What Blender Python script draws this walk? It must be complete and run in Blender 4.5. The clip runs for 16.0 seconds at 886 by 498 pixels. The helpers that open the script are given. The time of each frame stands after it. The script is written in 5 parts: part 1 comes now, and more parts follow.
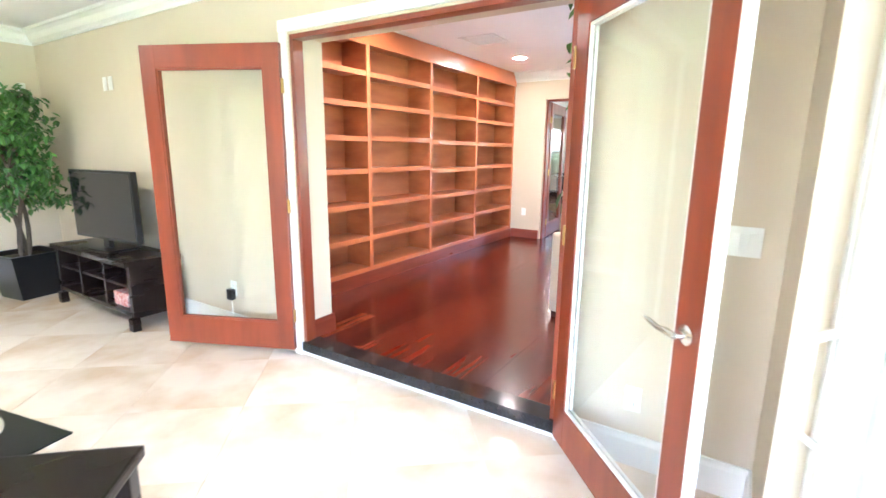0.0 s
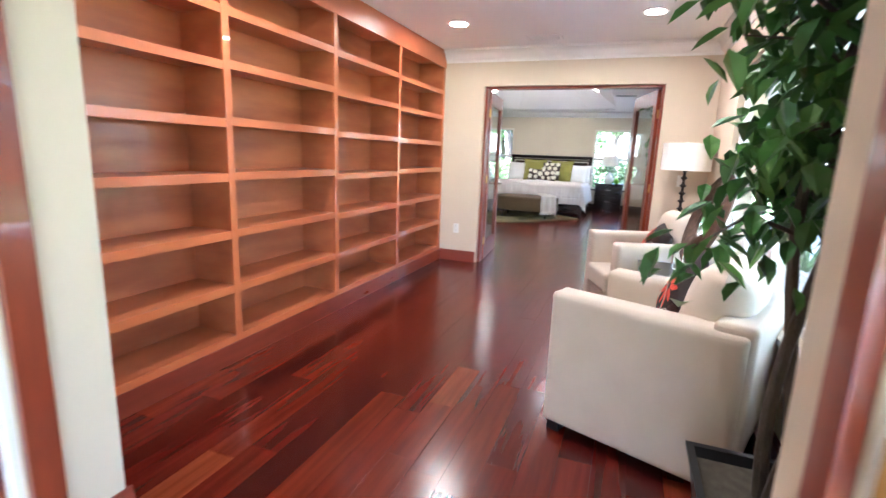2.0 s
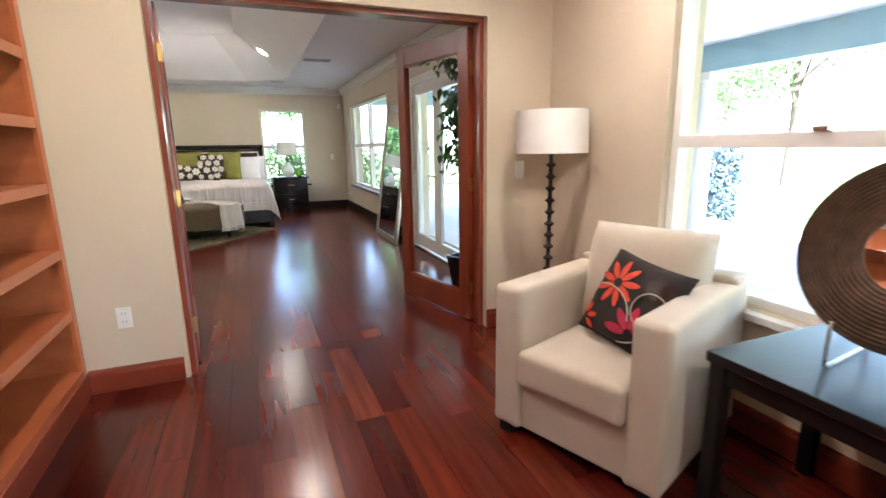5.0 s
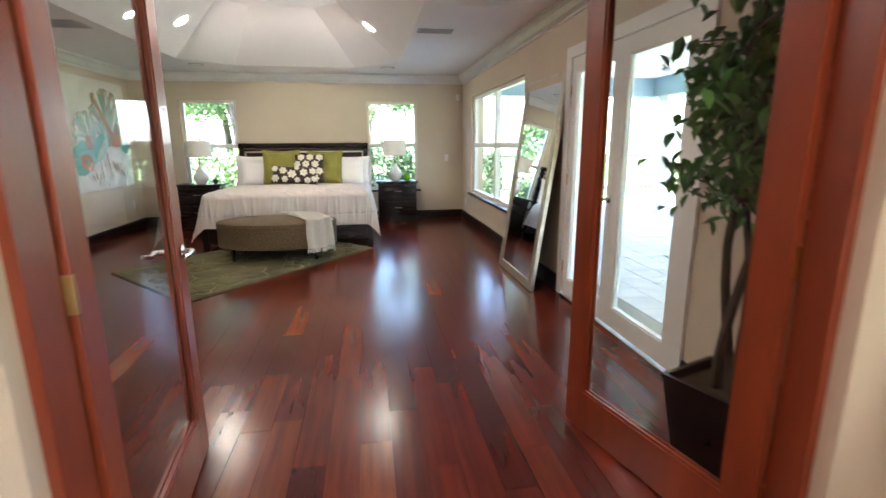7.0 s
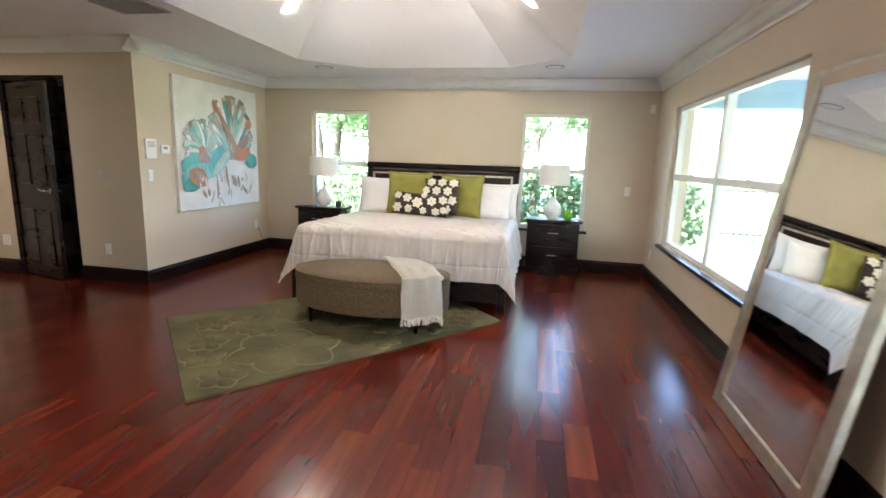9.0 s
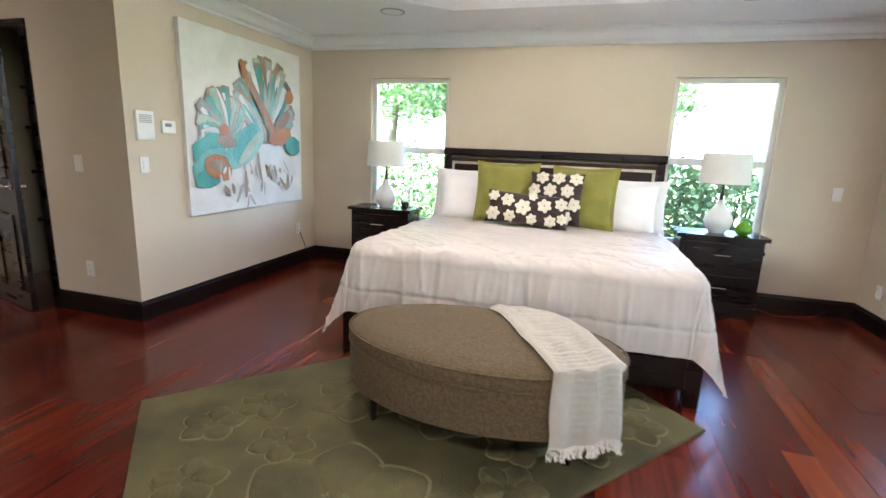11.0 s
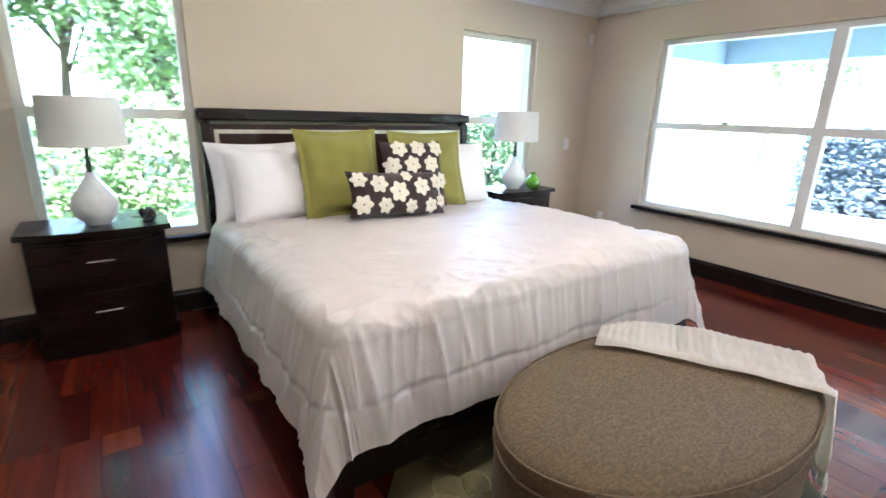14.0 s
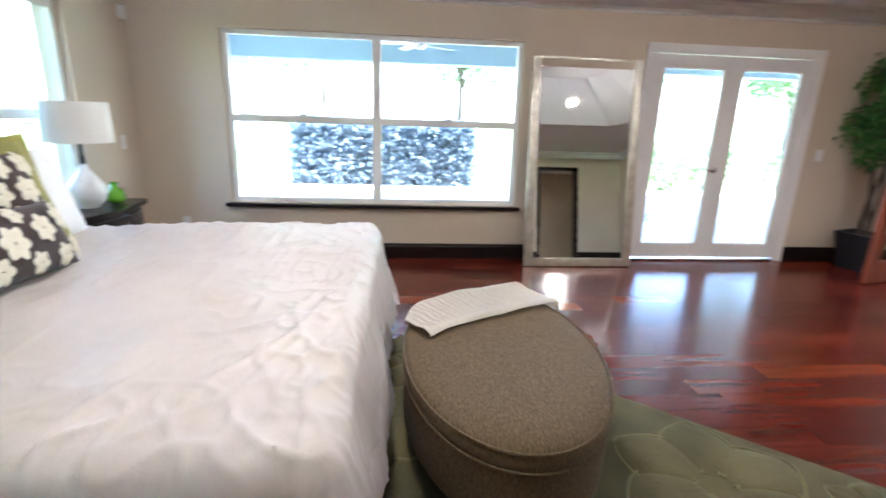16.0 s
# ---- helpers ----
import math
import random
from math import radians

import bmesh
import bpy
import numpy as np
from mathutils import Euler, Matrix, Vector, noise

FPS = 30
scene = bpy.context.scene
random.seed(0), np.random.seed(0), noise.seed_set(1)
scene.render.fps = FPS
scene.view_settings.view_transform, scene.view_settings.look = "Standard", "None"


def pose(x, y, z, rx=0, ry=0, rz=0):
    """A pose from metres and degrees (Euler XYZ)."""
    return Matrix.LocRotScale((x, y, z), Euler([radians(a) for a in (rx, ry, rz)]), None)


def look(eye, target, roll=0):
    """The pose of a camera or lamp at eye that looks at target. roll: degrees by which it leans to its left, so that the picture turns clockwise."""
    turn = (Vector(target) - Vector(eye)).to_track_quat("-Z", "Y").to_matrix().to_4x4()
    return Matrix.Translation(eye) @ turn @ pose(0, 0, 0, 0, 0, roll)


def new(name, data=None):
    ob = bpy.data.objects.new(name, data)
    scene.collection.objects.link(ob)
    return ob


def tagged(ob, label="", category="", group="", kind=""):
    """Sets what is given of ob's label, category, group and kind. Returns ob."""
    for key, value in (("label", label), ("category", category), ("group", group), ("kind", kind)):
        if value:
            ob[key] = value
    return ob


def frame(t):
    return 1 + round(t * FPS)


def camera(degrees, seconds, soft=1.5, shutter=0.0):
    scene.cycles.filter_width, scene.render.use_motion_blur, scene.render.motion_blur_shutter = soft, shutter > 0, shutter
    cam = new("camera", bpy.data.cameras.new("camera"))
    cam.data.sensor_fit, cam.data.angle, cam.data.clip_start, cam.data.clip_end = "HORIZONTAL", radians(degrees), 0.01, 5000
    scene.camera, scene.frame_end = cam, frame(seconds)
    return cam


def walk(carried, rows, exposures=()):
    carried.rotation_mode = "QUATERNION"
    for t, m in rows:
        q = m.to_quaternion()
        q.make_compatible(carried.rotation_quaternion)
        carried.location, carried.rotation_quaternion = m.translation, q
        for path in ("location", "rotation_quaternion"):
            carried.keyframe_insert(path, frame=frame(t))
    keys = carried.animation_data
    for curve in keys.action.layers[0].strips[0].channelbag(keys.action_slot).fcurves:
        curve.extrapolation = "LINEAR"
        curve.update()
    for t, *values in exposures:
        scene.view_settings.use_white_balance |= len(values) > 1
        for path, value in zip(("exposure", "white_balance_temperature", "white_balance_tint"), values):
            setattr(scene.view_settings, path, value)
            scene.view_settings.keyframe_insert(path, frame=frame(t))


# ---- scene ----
cam = camera(85.7, 16.0, shutter=0.4)
PATH = [
    (0, (0.86, -0.148, 1.304), (-0.192, 1.504, 0.902), 0.6),
    (0.5, (0.64, 0.205, 1.258), (-0.402, 1.871, 0.88), 0.6),
    (1, (0.422, 0.575, 1.259), (-0.598, 2.255, 0.886), 1.1),
    (1.5, (0.175, 0.935, 1.263), (-0.746, 2.669, 0.885), 1.9),
    (2, (-0.128, 1.271, 1.288), (-0.826, 3.104, 0.895), 2.2),
    (2.5, (-0.424, 1.662, 1.275), (-0.839, 3.577, 0.876), 1.4),
    (3, (-0.688, 2.077, 1.283), (-0.77, 4.032, 0.869), 0.9),
    (3.5, (-0.9, 2.525, 1.327), (-0.65, 4.462, 0.895), 0.4),
    (3.7, (-0.984, 2.717, 1.325), (-0.604, 4.634, 0.9), 0.4),
    (5.8, (-1.416, 4.63, 1.248), (-0.673, 6.436, 0.816), -0.9),
    (6, (-1.343, 4.854, 1.254), (-0.667, 6.686, 0.821), -0.6),
    (6.5, (-1.247, 5.305, 1.276), (-0.741, 7.192, 0.847), -0.3),
    (7, (-1.08, 5.767, 1.322), (-0.782, 7.697, 0.889), -0.3),
    (7.5, (-0.968, 6.284, 1.337), (-0.838, 8.236, 0.922), 0.5),
    (8, (-0.85, 6.777, 1.369), (-0.898, 8.738, 0.978), 0.9),
    (8.5, (-0.795, 7.291, 1.374), (-1.002, 9.246, 1.006), 1.4),
    (9, (-0.82, 7.786, 1.388), (-1.192, 9.716, 1.022), 2.0),
    (9.5, (-0.91, 8.244, 1.391), (-1.47, 10.128, 1.017), 2.4),
    (9.7, (-0.96, 8.419, 1.384), (-1.589, 10.28, 1.008), 2.5),
    (11.8, (-2.322, 9.842, 1.296), (-2.639, 11.768, 0.86), 2.1),
    (12, (-2.458, 9.928, 1.288), (-2.652, 11.87, 0.848), 2.0),
    (12.5, (-2.831, 10.145, 1.265), (-2.673, 12.088, 0.82), 1.9),
    (13, (-3.178, 10.369, 1.251), (-2.652, 12.244, 0.796), 1.9),
    (13.5, (-3.449, 10.545, 1.32), (-2.619, 12.292, 0.812), 1.8),
    (14, (-3.638, 10.797, 1.348), (-2.537, 12.373, 0.799), 1.7),
    (14.5, (-3.777, 11.115, 1.345), (-2.383, 12.438, 0.79), 1.0),
    (15, (-3.823, 11.427, 1.368), (-2.165, 12.394, 0.806), -0.0),
    (15.5, (-3.911, 11.713, 1.352), (-2.037, 12.149, 0.805), 0.7),
    (16, (-3.945, 11.968, 1.358), (-2.026, 11.791, 0.823), 1.9),
]
walk(cam, [(t, look(eye, target, roll)) for t, eye, target, roll in PATH], [(0.0, 5.4, 5400, 19), (1.5, 5.1, 5250, 20), (2.5, 4.7, 5200, 20), (3.5, 4.45, 5300, 18), (6.0, 4.5, 5850, 16), (9.5, 4.85, 5700, 16), (12.5, 4.95, 5400, 17), (16.0, 4.85, 5300, 17)])

# ---- world, sun and exposure ----
W = bpy.data.worlds.new("world")
scene.world = W
W.use_nodes = True
sky = W.node_tree.nodes.new("ShaderNodeTexSky")
sky.sky_type, sky.sun_disc = "NISHITA", False
sky.sun_elevation, sky.sun_rotation = radians(58), radians(205)
sky.air_density, sky.dust_density = 1.0, 2.0
W.node_tree.nodes["Background"].inputs[1].default_value = 0.15
W.node_tree.links.new(sky.outputs[0], W.node_tree.nodes["Background"].inputs[0])
sun = new("sun", bpy.data.lights.new("sun", "SUN"))
sun.data.energy, sun.data.angle, sun.data.color = 4.0, radians(0.6), (1.0, 0.95, 0.87)
sun.matrix_world = look((-10, -22, 40), (0, 0, 0))


# ---- materials ----
def mat(name, c1, c2=None, rough=0.5, scale=8.0, bump=0.05, metal=0.0, stretch=(1, 1, 1), fine=12.0, vary=0.0, island=False,
        spec=0.5, coat=0.0, sheen=0.0, emit=0.0, ramp=None, lo=0.35, hi=0.65):
    """A surface with broad and fine variation at world scale; ramp: colours picked at random for each object or island."""
    m = bpy.data.materials.new(name)
    m.use_nodes = True
    nt = m.node_tree
    b = nt.nodes["Principled BSDF"]
    L = nt.links.new
    geo = nt.nodes.new("ShaderNodeNewGeometry")
    mp = nt.nodes.new("ShaderNodeMapping")
    mp.inputs["Scale"].default_value = stretch
    L(geo.outputs["Position"], mp.inputs["Vector"])
    n1, n2 = nt.nodes.new("ShaderNodeTexNoise"), nt.nodes.new("ShaderNodeTexNoise")
    n1.inputs["Scale"].default_value, n1.inputs["Detail"].default_value = scale, 5
    n2.inputs["Scale"].default_value, n2.inputs["Detail"].default_value = scale * fine, 3
    rnd = None
    if ramp or vary:
        if island:
            rnd = geo.outputs["Random Per Island"]
        else:
            rnd = nt.nodes.new("ShaderNodeObjectInfo").outputs["Random"]
        mul = nt.nodes.new("ShaderNodeMath")
        mul.operation = "MULTIPLY"
        mul.inputs[1].default_value = 37.0
        L(rnd, mul.inputs[0])
        L(mul.outputs[0], mp.inputs["Location"])
    L(mp.outputs[0], n1.inputs["Vector"])
    L(mp.outputs[0], n2.inputs["Vector"])
    cr = nt.nodes.new("ShaderNodeMapRange")
    cr.inputs[1].default_value, cr.inputs[2].default_value = lo, hi
    L(n1.outputs["Fac"], cr.inputs[0])
    mix = nt.nodes.new("ShaderNodeMix")
    mix.data_type = "RGBA"
    L(cr.outputs[0], mix.inputs[0])
    c2 = c2 or tuple(v * 0.85 for v in c1)
    mix.inputs[6].default_value, mix.inputs[7].default_value = (*c1, 1), (*c2, 1)
    out = mix.outputs[2]
    if ramp:
        rp = nt.nodes.new("ShaderNodeValToRGB")
        rp.color_ramp.interpolation = "LINEAR"
        while len(rp.color_ramp.elements) < len(ramp):
            rp.color_ramp.elements.new(0.5)
        for i, c in enumerate(ramp):
            rp.color_ramp.elements[i].position = i / (len(ramp) - 1)
            rp.color_ramp.elements[i].color = (*c, 1)
        L(rnd, rp.inputs[0])
        mm = nt.nodes.new("ShaderNodeMix")
        mm.data_type, mm.blend_type = "RGBA", "MULTIPLY"
        mm.inputs[0].default_value = 1.0
        L(rp.outputs[0], mm.inputs[6])
        L(out, mm.inputs[7])
        out = mm.outputs[2]
    L(out, b.inputs["Base Color"])
    rr = nt.nodes.new("ShaderNodeMapRange")
    rr.inputs[3].default_value, rr.inputs[4].default_value = max(0.02, rough * 0.8), min(1, rough * 1.2)
    L(n1.outputs["Fac"], rr.inputs[0])
    L(rr.outputs[0], b.inputs["Roughness"])
    if bump:
        bp = nt.nodes.new("ShaderNodeBump")
        bp.inputs["Strength"].default_value, bp.inputs["Distance"].default_value = bump, 0.01
        L(n2.outputs["Fac"], bp.inputs["Height"])
        L(bp.outputs[0], b.inputs["Normal"])
    b.inputs["Metallic"].default_value = metal
    b.inputs["Specular IOR Level"].default_value = spec
    b.inputs["Coat Weight"].default_value = coat
    b.inputs["Sheen Weight"].default_value = sheen
    if emit:
        b.inputs["Emission Color"].default_value = (*c1, 1)
        b.inputs["Emission Strength"].default_value = emit
    return m


def glass_mat():
    m = bpy.data.materials.new("clear_glass")
    m.use_nodes = True
    nt = m.node_tree
    nt.nodes.clear()
    o, t, g, mx, f = (nt.nodes.new("ShaderNode" + k) for k in ("OutputMaterial", "BsdfTransparent", "BsdfGlossy", "MixShader", "LayerWeight"))
    g.inputs["Roughness"].default_value = 0.01
    power, gain = nt.nodes.new("ShaderNodeMath"), nt.nodes.new("ShaderNodeMath")
    power.operation, gain.operation = "POWER", "MULTIPLY_ADD"
    power.inputs[1].default_value, gain.inputs[1].default_value, gain.inputs[2].default_value = 4.0, 0.4, 0.03
    nt.links.new(f.outputs["Facing"], power.inputs[0])
    nt.links.new(power.outputs[0], gain.inputs[0])
    t.inputs[0].default_value = (0.97, 0.985, 0.975, 1)
    nt.links.new(gain.outputs[0], mx.inputs[0])
    nt.links.new(t.outputs[0], mx.inputs[1])
    nt.links.new(g.outputs[0], mx.inputs[2])
    nt.links.new(mx.outputs[0], o.inputs[0])
    return m


GLASS = glass_mat()
M_WALL = mat("beige_wall_paint", (0.62, 0.53, 0.405), (0.585, 0.495, 0.37), 0.75, 1.2, 0.08, fine=60)
M_CEIL = mat("white_ceiling_paint", (0.86, 0.85, 0.83), (0.83, 0.82, 0.80), 0.85, 1.0, 0.10, fine=80)
M_WHITE = mat("white_gloss_trim", (0.82, 0.81, 0.78), (0.78, 0.77, 0.74), 0.32, 3, 0.02)
M_PLASTIC = mat("white_plastic", (0.8, 0.79, 0.75), (0.76, 0.75, 0.71), 0.35, 6, 0.01)
M_CHERRY = mat("red_stained_door_wood", (0.25, 0.046, 0.016), (0.18, 0.031, 0.011), 0.33, 1.6, 0.04, stretch=(6, 6, 0.8), coat=0.3)
M_CASE = mat("cherry_bookcase_wood", (0.47, 0.150, 0.052), (0.31, 0.080, 0.026), 0.4, 1.6, 0.04, stretch=(1.5, 0.8, 4), coat=0.2)
M_CASEF = mat("cherry_bookcase_frame_wood", (0.50, 0.150, 0.048), (0.38, 0.098, 0.031), 0.35, 1.3, 0.04, stretch=(6, 1.0, 1.0), coat=0.3)
M_BASERED = mat("red_wood_baseboard", (0.21, 0.036, 0.015), (0.15, 0.024, 0.011), 0.3, 2, 0.04, stretch=(1, 1, 6), coat=0.3)
PLANKS = [(0.05, 0.0065, 0.005), (0.080, 0.009, 0.0055), (0.108, 0.012, 0.006), (0.122, 0.0145, 0.0065), (0.15, 0.022, 0.0085), (0.095, 0.011, 0.006), (0.23, 0.050, 0.017)]
M_PLANK = mat("polished_red_hardwood", (1, 1, 1), (0.62, 0.55, 0.52), 0.21, 1.6, 0.02, stretch=(14, 1.0, 1), fine=6, ramp=PLANKS, spec=0.42)
M_PLANKJ = mat("polished_red_hardwood_far", (1, 1, 1), (0.62, 0.55, 0.52), 0.21, 1.6, 0.02, stretch=(14, 1.0, 1), fine=6, ramp=PLANKS, island=True, spec=0.42)
M_GAP = mat("dark_joint", (0.03, 0.012, 0.008), None, 0.7, 5, 0.02)
TRAV = [(0.79, 0.69, 0.58), (0.83, 0.75, 0.65), (0.74, 0.63, 0.51), (0.82, 0.74, 0.63)]
M_TRAV = mat("polished_travertine", (1, 1, 1), (0.80, 0.70, 0.58), 0.16, 2.4, 0.01, fine=8, ramp=TRAV, lo=0.42, hi=0.68)
M_GROUT = mat("pale_grout", (0.74, 0.64, 0.52), None, 0.8, 12, 0.05)
M_GRANITE = mat("black_granite", (0.012, 0.012, 0.014), (0.03, 0.03, 0.032), 0.1, 60, 0.0)
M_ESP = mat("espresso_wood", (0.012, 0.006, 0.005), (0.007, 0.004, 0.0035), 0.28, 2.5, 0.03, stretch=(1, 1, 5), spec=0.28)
M_ESPRED = mat("mahogany_veneer", (0.030, 0.010, 0.007), (0.018, 0.007, 0.005), 0.3, 2.0, 0.03, stretch=(1, 1, 6), spec=0.28)
M_BASEDK = mat("dark_wood_baseboard", (0.012, 0.007, 0.006), (0.007, 0.004, 0.004), 0.35, 3, 0.03, spec=0.3)
M_BLACK = mat("black_lacquer", (0.008, 0.008, 0.009), (0.014, 0.014, 0.015), 0.3, 4, 0.03, spec=0.35)
M_CHROME = mat("brushed_nickel", (0.72, 0.70, 0.66), (0.62, 0.6, 0.57), 0.22, 30, 0.01, metal=1.0)
M_BRASS = mat("brass", (0.50, 0.31, 0.11), (0.40, 0.24, 0.08), 0.3, 20, 0.02, metal=1.0)
M_MIRROR = mat("mirror_silver", (0.92, 0.93, 0.92), (0.91, 0.92, 0.91), 0.012, 3, 0.0, metal=1.0)
M_MFRAME = mat("champagne_silver_leaf", (0.66, 0.62, 0.53), (0.52, 0.48, 0.40), 0.35, 14, 0.15, metal=0.85)
M_UPH = mat("cream_linen_upholstery", (0.56, 0.485, 0.385), (0.51, 0.435, 0.34), 0.9, 4, 0.25, fine=90, sheen=0.3)
M_CUSHB = mat("dark_brown_cushion_cloth", (0.020, 0.012, 0.011), (0.013, 0.008, 0.007), 0.85, 10, 0.2, fine=40)
M_ORANGE = mat("orange_embroidery", (0.66, 0.062, 0.018), (0.50, 0.04, 0.014), 0.7, 30, 0.2)
M_PINK = mat("crimson_embroidery", (0.45, 0.015, 0.06), (0.35, 0.01, 0.04), 0.7, 30, 0.2)
M_CORD = mat("grey_cord", (0.45, 0.40, 0.34), None, 0.7, 40, 0.1)
M_SHADE = mat("white_lamp_shade_linen", (0.82, 0.80, 0.76), (0.78, 0.76, 0.71), 0.85, 6, 0.12, fine=60)
M_CERAM = mat("white_crackle_ceramic", (0.80, 0.79, 0.76), (0.74, 0.73, 0.70), 0.15, 20, 0.02, coat=0.5)
M_IRON = mat("black_iron", (0.02, 0.017, 0.015), (0.035, 0.03, 0.026), 0.42, 20, 0.08, metal=0.4)
M_SHEET = mat("ivory_satin_comforter", (0.93, 0.88, 0.835), (0.90, 0.845, 0.795), 0.38, 5, 0.06, fine=20)
M_PILLOW = mat("white_cotton", (0.86, 0.84, 0.83), (0.83, 0.81, 0.80), 0.8, 6, 0.15, fine=25, sheen=0.2)
M_GREEN = mat("olive_green_velvet", (0.27, 0.25, 0.045), (0.21, 0.20, 0.032), 0.85, 5, 0.2, fine=50, sheen=0.2)
M_BROWN = mat("chocolate_cushion_cloth", (0.040, 0.020, 0.016), (0.03, 0.015, 0.012), 0.85, 12, 0.2, sheen=0.2)
M_FLOWER = mat("cream_felt", (0.74, 0.70, 0.58), (0.66, 0.61, 0.48), 0.9, 30, 0.3)
M_BENCH = mat("taupe_tweed", (0.150, 0.100, 0.046), (0.082, 0.056, 0.026), 0.9, 70, 0.35, stretch=(1, 2, 1), fine=4, sheen=0.05)
M_THROW = mat("white_knit_throw", (0.90, 0.855, 0.77), (0.85, 0.80, 0.70), 0.9, 30, 0.5, stretch=(1, 3, 1), fine=6, sheen=0.3)
M_RUG = mat("moss_green_wool", (0.125, 0.108, 0.040), (0.062, 0.056, 0.022), 0.95, 3, 0.6, fine=40)
M_RUGP = mat("pale_moss_wool", (0.20, 0.175, 0.078), (0.14, 0.125, 0.054), 0.95, 8, 0.6, fine=40)
M_CANVAS = mat("white_canvas_paint", (0.80, 0.78, 0.74), (0.70, 0.68, 0.64), 0.7, 4, 0.3, fine=20)
M_SOIL = mat("potting_moss", (0.06, 0.045, 0.03), (0.09, 0.08, 0.05), 0.95, 30, 0.8)
M_BARK = mat("grey_brown_bark", (0.10, 0.075, 0.055), (0.055, 0.042, 0.032), 0.9, 18, 0.6, stretch=(1, 1, 0.4))
LEAFS = [(0.03, 0.095, 0.02), (0.05, 0.145, 0.03), (0.08, 0.20, 0.045), (0.13, 0.27, 0.065)]
M_LEAF = mat("glossy_ficus_leaf", (1, 1, 1), (0.8, 0.85, 0.75), 0.35, 20, 0.1, ramp=LEAFS, island=True)
# hedge colours carry the bluish haze and window glare as a painted tint
M_HEDGE = mat("hazed_hedge_leaf", (1, 1, 1), (0.7, 0.75, 0.7), 0.75, 9, 0.1, ramp=[(0.08, 0.115, 0.15), (0.10, 0.145, 0.185), (0.125, 0.175, 0.215)], island=True)
# garden greens paled in the colour itself, for the glare and haze outdoors
M_GARDEN = mat("hazed_garden_leaf", (1, 1, 1), (0.7, 0.75, 0.6), 0.75, 3, 0.1, ramp=[(0.12, 0.19, 0.08), (0.17, 0.26, 0.11), (0.22, 0.32, 0.15)], island=True)
M_GRASS = mat("lawn", (0.09, 0.15, 0.04), (0.13, 0.19, 0.06), 0.95, 1.5, 0.5, fine=30)
M_PAVER = mat("pale_paver", (1, 1, 1), (0.85, 0.83, 0.80), 0.8, 5, 0.2, ramp=[(0.60, 0.54, 0.49), (0.68, 0.63, 0.58), (0.62, 0.57, 0.53)])
M_PAVERJ = mat("pale_paver_far", (1, 1, 1), (0.85, 0.83, 0.80), 0.8, 5, 0.2, ramp=[(0.60, 0.54, 0.49), (0.68, 0.63, 0.58), (0.62, 0.57, 0.53)], island=True)
M_STUCCO = mat("white_stucco", (0.74, 0.72, 0.68), (0.68, 0.66, 0.62), 0.9, 2, 0.4, fine=60)
M_BLUE = mat("pale_blue_grey_beam_paint", (0.30, 0.43, 0.50), (0.27, 0.39, 0.46), 0.7, 3, 0.1)
M_CREAMT = mat("cream_window_frame", (0.74, 0.71, 0.62), (0.68, 0.65, 0.56), 0.4, 5, 0.03)
M_TAN = mat("pale_bath_tile", (0.62, 0.45, 0.27), (0.55, 0.38, 0.22), 0.3, 3, 0.02)
M_SCREEN = mat("dark_screen", (0.006, 0.006, 0.008), (0.008, 0.008, 0.01), 0.06, 5, 0.0)
M_GREENG = mat("green_bottle_glass", (0.16, 0.42, 0.03), (0.12, 0.34, 0.02), 0.08, 8, 0.0, coat=0.6)
M_LAMPON = mat("lit_downlight", (1.0, 0.86, 0.66), (1.0, 0.86, 0.66), 0.5, 3, 0, emit=20.0)
M_VENT = mat("grey_vent_metal", (0.42, 0.42, 0.41), (0.36, 0.36, 0.35), 0.5, 10, 0.03)
M_WICKER = mat("brown_coiled_rattan", (0.12, 0.062, 0.032), (0.065, 0.034, 0.018), 0.6, 25, 0.6)
M_INK = mat("grey_print", (0.25, 0.25, 0.25), None, 0.6, 10, 0)
M_BRICKRED = mat("red_white_print_box", (0.5, 0.12, 0.10), (0.7, 0.6, 0.55), 0.6, 40, 0)


# ---- builders ----
def bm_box(bm, x0, x1, y0, y1, z0, z1, mtx=None):
    vs = [bm.verts.new(Vector((x, y, z)) if mtx is None else mtx @ Vector((x, y, z))) for z in (z0, z1) for y in (y0, y1) for x in (x0, x1)]
    for f in ((0, 2, 3, 1), (4, 5, 7, 6), (0, 1, 5, 4), (2, 6, 7, 3), (0, 4, 6, 2), (1, 3, 7, 5)):
        bm.faces.new([vs[i] for i in f])
    return bm


def box(x0, x1, y0, y1, z0, z1, bevel=0.0, seg=2, mtx=None):
    bm = bm_box(bmesh.new(), x0, x1, y0, y1, z0, z1)
    if bevel:
        bmesh.ops.bevel(bm, geom=bm.edges[:], offset=bevel, segments=seg, profile=0.7, affect="EDGES")
    if mtx is not None:
        bm.transform(mtx)
    return bm


def boxes(*specs):
    bm = bmesh.new()
    for s in specs:
        bm_box(bm, *s)
    return bm


